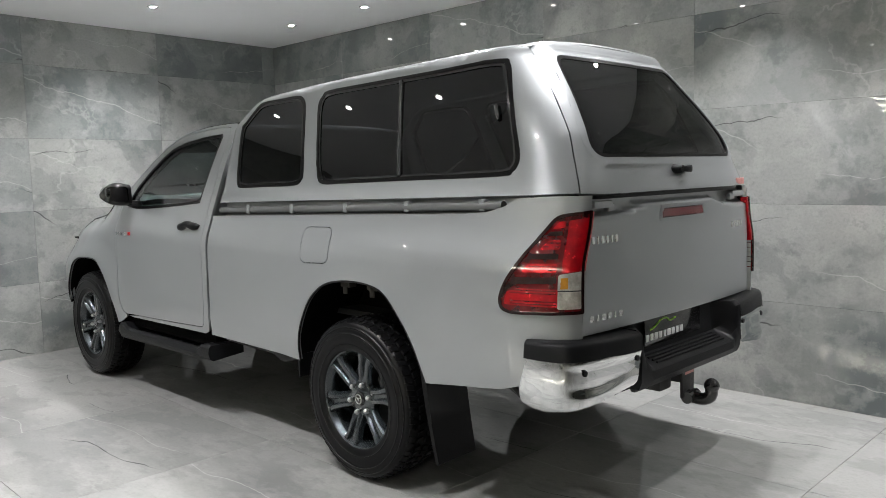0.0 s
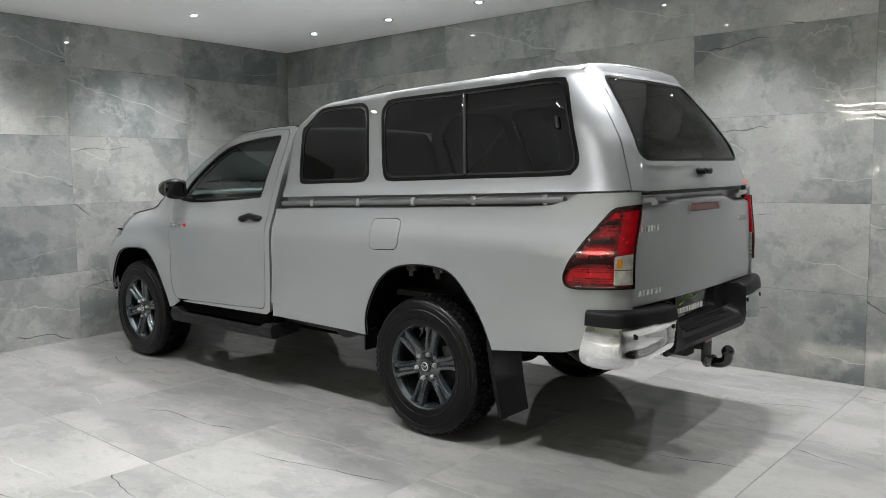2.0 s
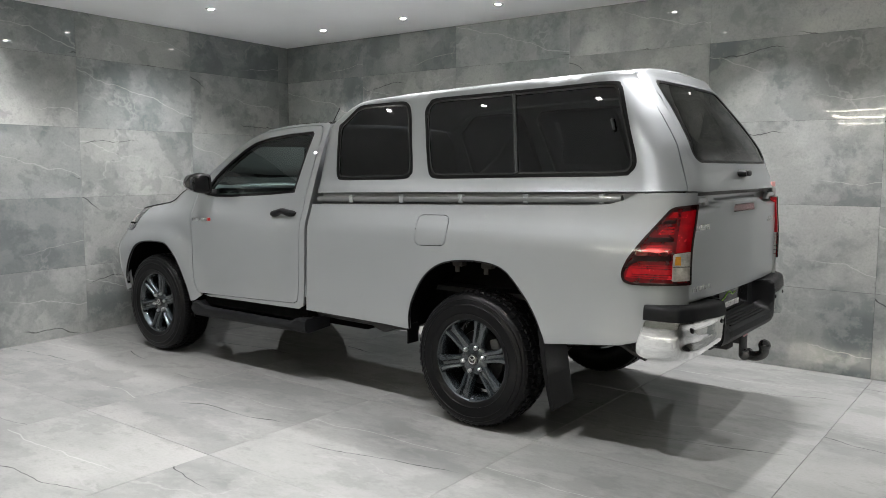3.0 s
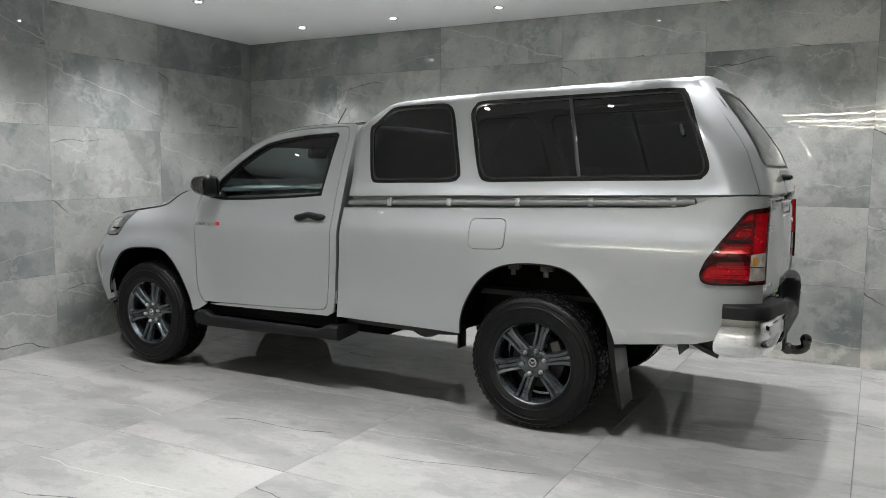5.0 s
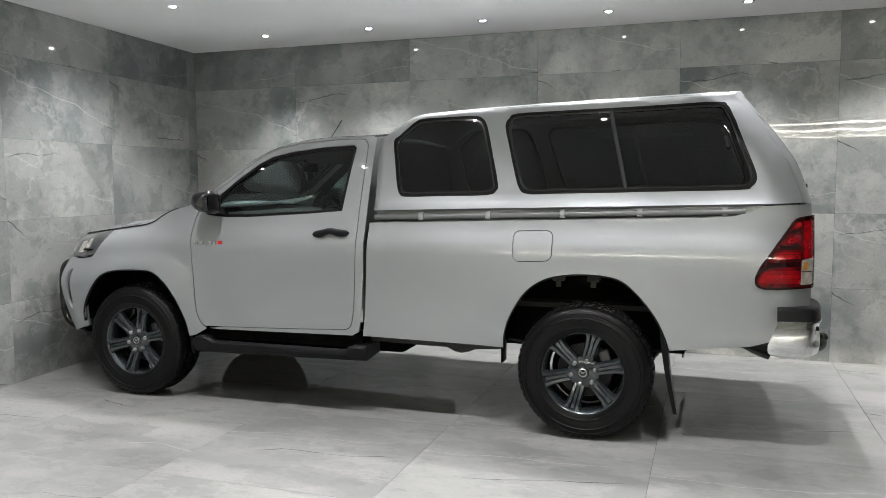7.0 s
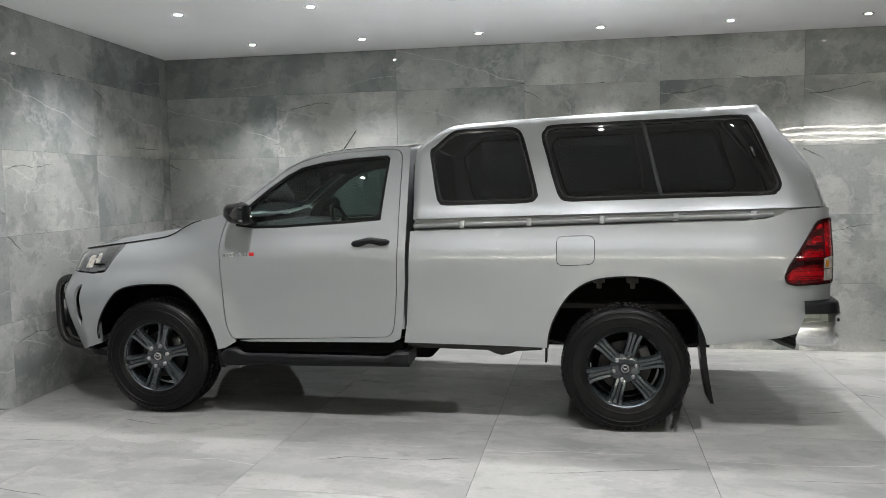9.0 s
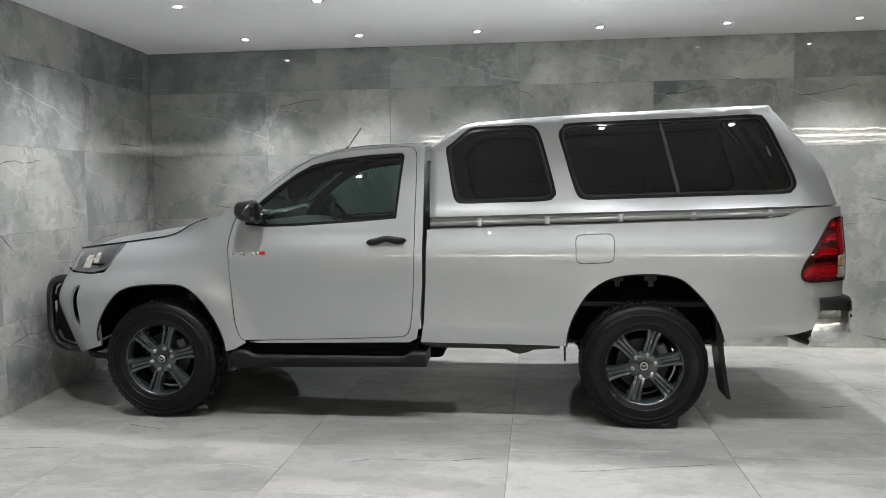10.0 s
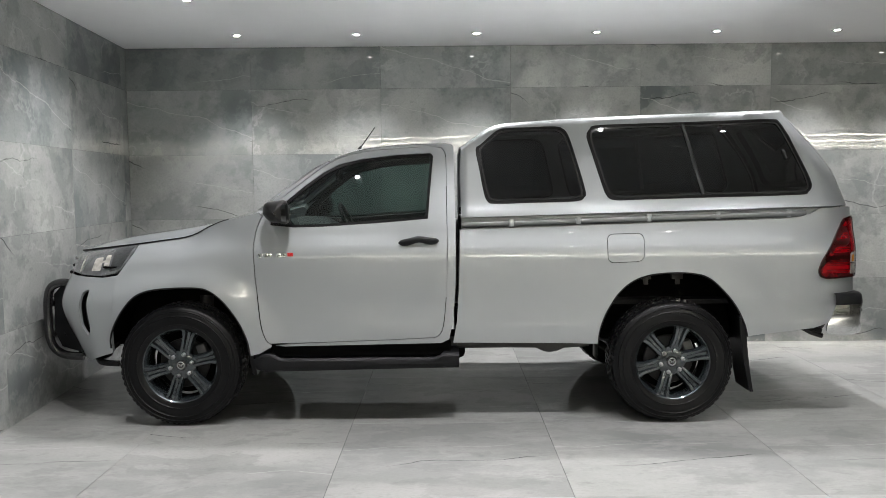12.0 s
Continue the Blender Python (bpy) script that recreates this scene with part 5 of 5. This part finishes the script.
    nut = part("wheel_nut", bm, M_STEEL, wheel, "bright wheel nut")
    nut.rotation_euler = (0, -radians(14), 0)
    for k in range(1, 6):
        copy_thing(nut, pose(0, 0, 0, 0, -14 - 60 * k, 0))
    bm = bmesh.new()
    revolve(bm, [(0.05, -0.02), (0.155, -0.02), (0.158, -0.012), (0.155, 0.004), (0.05, 0.004)], 40, closed=True)
    part("brake_disc", bm, M_FRAME, wheel)
    bm = bmesh.new()
    box(bm, (0.125, -0.022, 0.06), (0.06, 0.06, 0.13), 0.012, Matrix.Rotation(radians(-20), 4, "Y"))
    part("brake_caliper", bm, M_CALIPER, wheel)
    bm = bmesh.new()
    revolve(bm, [(0.0, 0.03), (0.2, 0.03), (0.205, 0.1), (0.0, 0.1)], 32)
    part("backing_plate", bm, M_UNDER, wheel)
    return wheel


w0 = make_wheel()
w0.location = (0, -0.785, 0.385)
copy_thing(w0, pose(3.085, -0.785, 0.385))
copy_thing(w0, pose(0, 0.785, 0.385, 0, 0, 180))
copy_thing(w0, pose(3.085, 0.785, 0.385, 0, 0, 180))

# ---- truck: arches, flaps, steps, underside ----
for s in (-1, 1):
    for cx, line in ((0.0, ARCH_F), (3.085, ARCH_R)):
        pts = spline(line, 4)
        bm = bmesh.new()
        sec = []
        for p in pts:
            v = Vector((p[0] - cx, 0, p[1] - 0.41))
            o = v.normalized() * 0.012
            w = wide(p[0], p[1])
            sec.append([(p[0] + o.x * 0.2, s * (w - 0.008), p[1] + o.z * 0.2), (p[0] + o.x, s * (w - 0.05), p[1] + o.z), (p[0] + o.x * 2.5, s * (w - 0.2), p[1] + o.z * 2.5), (p[0] + o.x * 2.5, s * 0.5, p[1] + o.z * 2.5)])
        loft(bm, sec, closed_ring=False)
        part("arch_liner", bm, M_UNDER, truck)
        bm = bmesh.new()
        box(bm, (cx, s * 0.505, 0.78), (1.08, 0.012, 0.66), 0.004)
        box(bm, (cx, s * 0.66, 1.0), (1.0, 0.3, 0.012), 0.004)
        part("inner_arch", bm, M_UNDER, truck)
        bm = bmesh.new()
        tube(bm, [(p[0], s * (wide(p[0], p[1]) - 0.006), p[1]) for p in pts[::3]], 0.006, 8, steps=3)
        part("arch_lip", bm, M_TRIM, truck)
    for x in (2.93, 3.13):
        bm = bmesh.new()
        box(bm, (x, s * 0.8, 0.915), (0.07, 0.05, 0.035), 0.006)
        box(bm, (x, s * 0.82, 0.89), (0.03, 0.01, 0.05), 0.003)
        part("arch_bracket", bm, M_DUSTY, truck, "dusty steel bracket")
    # mud flaps
    bm = bmesh.new()
    sec = []
    for u in np.linspace(0, 1, 9):
        z = 0.66 - 0.475 * u
        x = 3.53 + 0.06 * u ** 1.6
        sec.append([(x, s * 0.62, z), (x - 0.008, s * 0.62, z), (x - 0.02 * (1 - u) - 0.008, s * (0.885 - 0.012 * u), z), (x + 0.012, s * (0.895 - 0.02 * u), z), (x + 0.004, s * 0.875, z)])
    loft(bm, sec)
    part("mud_flap", bm, M_RUBBER, truck, "black rubber mud flap")
    bm = bmesh.new()
    sec = []
    for u in np.linspace(0, 1, 7):
        z = 0.62 - 0.3 * u
        x = 0.41 + 0.05 * u
        sec.append([(x, s * 0.68, z), (x - 0.008, s * 0.68, z), (x - 0.012, s * 0.875, z), (x + 0.02, s * 0.885, z)])
    loft(bm, sec)
    part("mud_flap", bm, M_RUBBER, truck, "black rubber mud flap")
    bm = bmesh.new()
    box(bm, (2.61, s * 0.84, 0.47), (0.012, 0.1, 0.12), 0.004)
    part("arch_front_flap", bm, M_RUBBER, truck)
    # tank guard under the front of the load bed
    bm = bmesh.new()
    sec = []
    for x, lo in ((1.74, 0.47), (1.86, 0.466), (2.1, 0.462), (2.24, 0.46), (2.29, 0.437), (2.33, 0.43), (2.38, 0.44), (2.42, 0.458), (2.58, 0.468)):
        sec.append([(x, s * 0.74, lo), (x, s * 0.79, lo), (x, s * 0.8, lo + 0.008), (x, s * 0.8, 0.5), (x, s * 0.79, 0.52), (x, s * 0.74, 0.52)])
    loft(bm, sec)
    part("tank_guard", bm, M_FRAME, truck)
    # side step
    bm = bmesh.new()
    sec = []
    for x in np.linspace(0.47, 1.75, 55):
        e = max(1 - ease(x, 0.57, 0.65), ease(x, 1.59, 1.66))
        tip = max(1 - ease(x, 0.44, 0.53), 0)
        top = 0.395 + 0.062 * e - 0.05 * tip
        bot = 0.342 + 0.02 * (x - 0.47) / 1.28 + 0.02 * tip
        lip = 0.43 + 0.028 * e - 0.04 * tip
        o = 0.93 - 0.02 * tip
        sec.append([(x, s * 0.69, bot + 0.02), (x, s * 0.69, top), (x, s * 0.74, top), (x, s * 0.85, top), (x, s * 0.87, max(top, lip - 0.018)), (x, s * (o - 0.02), lip), (x, s * (o - 0.004), lip - 0.016), (x, s * o, (lip + bot) / 2), (x, s * (o - 0.012), bot + 0.012), (x, s * (o - 0.03), bot)])
    loft(bm, sec)
    step = part("side_step", bm, M_PLASTIC, truck, "black moulded side step", angle=35)
    bm = bmesh.new()
    box(bm, (1.14, s * 0.795, 0.399), (0.92, 0.1, 0.012), 0.004)
    part("tread_pad", bm, M_RUBBER, step)
    for k in range(12):
        bm = bmesh.new()
        box(bm, (0.74 + k * 0.073, s * 0.795, 0.406), (0.03, 0.086, 0.006), 0.002)
        part("pad_rib", bm, M_RUBBER, step)
    for x in (0.75, 1.5):
        bm = bmesh.new()
        box(bm, (x, s * 0.62, 0.4), (0.05, 0.26, 0.04), 0.008)
        part("step_bracket", bm, M_FRAME, step)
    bm = bmesh.new()
    box(bm, (1.13, s * 0.78, 0.47), (1.14, 0.14, 0.09), 0.015)
    part("sill", bm, M_UNDER, truck)
    # chassis rail, spring, shock
    bm = bmesh.new()
    sec = []
    for x, z in ((-0.7, 0.55), (-0.3, 0.6), (0.3, 0.56), (0.9, 0.47), (2.3, 0.47), (2.8, 0.62), (3.4, 0.62), (4.2, 0.58)):
        sec.append([(x, s * 0.4, z - 0.07), (x, s * 0.48, z - 0.07), (x, s * 0.48, z + 0.07), (x, s * 0.4, z + 0.07)])
    loft(bm, sec)
    part("chassis_rail", bm, M_FRAME, truck)
    bm = bmesh.new()
    for k in range(4):
        L = 0.66 - 0.1 * k
        tube(bm, [(3.085 - L, s * 0.56, 0.47 + 0.04 - k * 0.012), (3.085, s * 0.56, 0.44 - k * 0.012), (3.085 + L, s * 0.56, 0.47 + 0.04 - k * 0.012)], 0.009, 6)
    box(bm, (3.085, s * 0.56, 0.42), (0.1, 0.08, 0.09), 0.01)
    part("leaf_spring", bm, M_FRAME, truck)
    bm = bmesh.new()
    cyl(bm, (3.2, s * 0.52, 0.36), (3.42, s * 0.46, 0.68), 0.03, n=14)
    part("shock_absorber", bm, M_FRAME, truck)
    bm = bmesh.new()
    cyl(bm, (0.0, s * 0.3, 0.38), (0.0, s * 0.72, 0.385), 0.04, n=14)
    tube(bm, [(-0.15, s * 0.4, 0.34), (0, s * 0.7, 0.28), (0.2, s * 0.4, 0.34)], 0.022, 8)
    cyl(bm, (0.05, s * 0.58, 0.35), (0.07, s * 0.52, 0.78), 0.045, n=14)
    part("suspension", bm, M_FRAME, truck)

bm = bmesh.new()
cyl(bm, (3.085, -0.7, 0.385), (3.085, 0.7, 0.385), 0.045, n=16)
bmesh.ops.create_uvsphere(bm, u_segments=20, v_segments=12, radius=0.15, matrix=Matrix.Translation((3.07, 0.06, 0.385)) @ Matrix.Diagonal((1.1, 0.9, 1, 1)))
part("rear_axle", bm, M_FRAME, truck)
bm = bmesh.new()
cyl(bm, (1.3, 0.05, 0.45), (2.95, 0.05, 0.4), 0.035, n=14)
part("prop_shaft", bm, M_FRAME, truck)
bm = bmesh.new()
box(bm, (1.35, -0.2, 0.4), (0.9, 0.34, 0.2), 0.04)
part("fuel_tank", bm, M_UNDER, truck)
bm = bmesh.new()
box(bm, (0.35, 0.0, 0.4), (0.9, 0.6, 0.2), 0.05)
part("engine_guard", bm, M_UNDER, truck)
bm = bmesh.new()
tube(bm, [(0.6, 0.3, 0.4), (1.5, 0.33, 0.4), (2.4, 0.36, 0.43), (2.8, 0.4, 0.56), (3.3, 0.38, 0.56), (3.7, 0.5, 0.48), (3.95, 0.62, 0.44)], 0.028, 12)
cyl(bm, (1.6, 0.33, 0.4), (2.2, 0.35, 0.42), 0.075, n=18)
part("exhaust", bm, M_UNDER, truck)
# floor pan, inner load box, firewall
bm = bmesh.new()
box(bm, (1.15, 0, 0.555), (1.15, 1.6, 0.03))
box(bm, (0.45, 0, 0.85), (0.03, 1.4, 0.6))
part("cab_floor", bm, M_UNDER, truck)
bm = bmesh.new()
box(bm, (3.0, 0, 0.73), (2.44, 1.3, 0.03))
for s in (-1, 1):
    box(bm, (3.0, s * 0.72, 1.17), (2.44, 0.03, 0.3))
box(bm, (1.79, 0, 1.0), (0.03, 1.45, 0.55))
box(bm, (4.2, 0, 1.03), (0.03, 1.4, 0.56))
part("load_bed", bm, M_LINER, truck, "black lined load bed")
for x in (1.9, 2.5, 3.6, 4.05):
    bm = bmesh.new()
    box(bm, (x, 0, 0.62), (0.07, 1.3, 0.06), 0.008)
    part("cross_member", bm, M_FRAME, truck)
for s in (-1, 1):
    bm = bmesh.new()
    box(bm, (4.02, s * 0.72, 0.56), (0.14, 0.05, 0.05), 0.01, Matrix.Rotation(radians(20), 4, "Y"))
    tube(bm, [(3.7, s * 0.78, 0.575), (3.9, s * 0.78, 0.585), (4.0, s * 0.78, 0.545), (4.07, s * 0.78, 0.52)], 0.016, 8)
    part("bumper_bracket", bm, M_FRAME, truck)

# ---- truck: cab interior ----
crown_grid("headliner", 15.0, last, -0.96, 0.96, 24, 20, M_DASH, 0.045)
both("door_trim", door_line, cab_skin, M_DASH, truck, holes=[offset(GLASS_LINE, 0.012)], step=0.05, lift=-0.04, thick=0.012)
both("pillar_trim", [(0.56, 1.38), (0.64, 1.42), (0.83, 1.57), (0.99, 1.655), (1.15, 1.7), (1.15, 1.735), (0.99, 1.69), (0.83, 1.606), (0.64, 1.465), (0.53, 1.375)], cab_skin, M_DASH, truck, step=0.04, lift=-0.045, thick=0.0)
bm = bmesh.new()
sec = []
for y in np.linspace(-0.74, 0.74, 9):
    sec.append([(0.42, y, 0.8), (0.4, y, 1.2), (0.52, y, 1.262), (0.7, y, 1.255), (0.8, y, 1.2), (0.78, y, 1.05), (0.7, y, 0.8)])
loft(bm, sec)
part("dashboard", bm, M_DASH, truck, "dark grey dashboard")
for s in (-1, 1):
    bm = bmesh.new()
    box(bm, (1.22, s * 0.38, 0.86), (0.5, 0.48, 0.18), 0.06, seg=3)
    seat = part("seat", bm, M_SEAT, truck, "dark cloth bucket seat")
    bm = bmesh.new()
    box(bm, (1.58, s * 0.38, 1.1), (0.14, 0.47, 0.56), 0.05, Matrix.Rotation(radians(12), 4, "Y"), 3)
    part("seat_back", bm, M_SEAT, seat)
    bm = bmesh.new()
    box(bm, (1.645, s * 0.38, 1.42), (0.09, 0.25, 0.17), 0.04, Matrix.Rotation(radians(8), 4, "Y"), 3)
    for q in (-0.06, 0.06):
        cyl(bm, (1.63, s * 0.38 + q, 1.3), (1.64, s * 0.38 + q, 1.37), 0.006, n=8)
    part("headrest", bm, M_SEAT, seat)
bm = bmesh.new()
revolve(bm, [(0.175 + 0.015 * math.cos(a), 0.015 * math.sin(a)) for a in np.linspace(0, 2 * math.pi, 10, endpoint=False)], 36, closed=True)
box(bm, (0, 0, 0), (0.3, 0.02, 0.05), 0.008)
box(bm, (0, 0, -0.08), (0.05, 0.02, 0.17), 0.008)
cyl(bm, (0, -0.03, 0), (0, 0.03, 0), 0.06, n=20)
bmesh.ops.transform(bm, matrix=Matrix.Translation((0.93, 0.38, 1.2)) @ Matrix.Rotation(radians(-25), 4, "Y") @ Matrix.Rotation(radians(90), 4, "Z"), verts=bm.verts[:])
part("steering_wheel", bm, M_DASH, truck, "black steering wheel")
bm = bmesh.new()
box(bm, (0.905, 0.0, 1.58), (0.03, 0.22, 0.07), 0.012)
cyl(bm, (0.895, 0, 1.6), (0.83, 0, 1.665), 0.008, n=8)
part("interior_mirror", bm, M_DASH, truck)


# ---- tiles: every slab a piece of its own ----
def slab_mesh(name, w, h, t, material):
    bm = bmesh.new()
    box(bm, (0, 0, -t / 2), (w, h, t), 0.0006, seg=1)
    me = bpy.data.meshes.new(name)
    bm.to_mesh(me)
    bm.free()
    me.materials.append(material)
    return me


def lay(parent, spans_a, spans_b, place, material, joint, known=None):
    """Slabs side by side. known gives the print of some slabs by column and row; the rest take turns."""
    shared = {}
    for i, (a0, a1) in enumerate(spans_a):
        for j, (b0, b1) in enumerate(spans_b):
            key = (round(a1 - a0, 3), round(b1 - b0, 3))
            n = (2 * round(a0 / 1.2) + round(b0 / 0.6) + random.randrange(2)) % len(material)
            n = (known or {}).get((i, j), n)
            if (key, n) not in shared:
                shared[key, n] = slab_mesh("tile", key[0] - joint, key[1] - joint, 0.009, material[n])
            ob = new("tile", shared[key, n])
            ob.parent = parent
            ob.matrix_basis = place((a0 + a1) / 2, (b0 + b1) / 2) @ pose(0, 0, 0, random.uniform(-0.06, 0.06), random.uniform(-0.05, 0.05), 0)


def cuts(lo, hi, at, pitch):
    k = math.ceil((lo - at) / pitch)
    edges = [lo]
    while at + k * pitch < hi - 0.02:
        if at + k * pitch > lo + 0.02:
            edges.append(at + k * pitch)
        k += 1
    edges.append(hi)
    return list(zip(edges, edges[1:]))


rows_z = cuts(0.0, H, 0.0, 0.6)
lay(floor, cuts(X0, X1, 2.283, 1.212), cuts(Y0, Y1, -0.88, 1.2), lambda a, b: pose(a, b, 0), M_FLOOR, 0.0022)
back_prints = {(i, j): n for j, row in ((4, (3, 3, 0, 1, 1, 1, 2)), (3, (0, 2, 0, 1, 2, 2, 2)), (2, (1, 0, 2, 0, 2, 1, 2)), (1, (1, 0, 2, 0, 2, 2, 1)), (0, (1, 0, 2, 1, 2, 1, 2))) for i, n in enumerate(row)}
lay(wall_back, cuts(X0, X1, 2.283, 1.203), rows_z, lambda a, b: pose(a, Y1, b, 90, 0, 0), M_WALL, 0.0014, back_prints)
side_spans = cuts(Y0 - Y1, 0.0, -2.548, 1.2)
side_prints = {(len(side_spans) - 1 - i, j): n for j, row in ((4, (3, 3, 1, 0)), (3, (3, 1, 0, 2)), (2, (0, 0, 2, 0)), (1, (1, 2, 1, 3)), (0, (0, 1, 2, 1))) for i, n in enumerate(row)}
lay(wall_left, side_spans, rows_z, lambda a, b: pose(0, a, b, 90, 0, 90), M_WALL, 0.0014, side_prints)
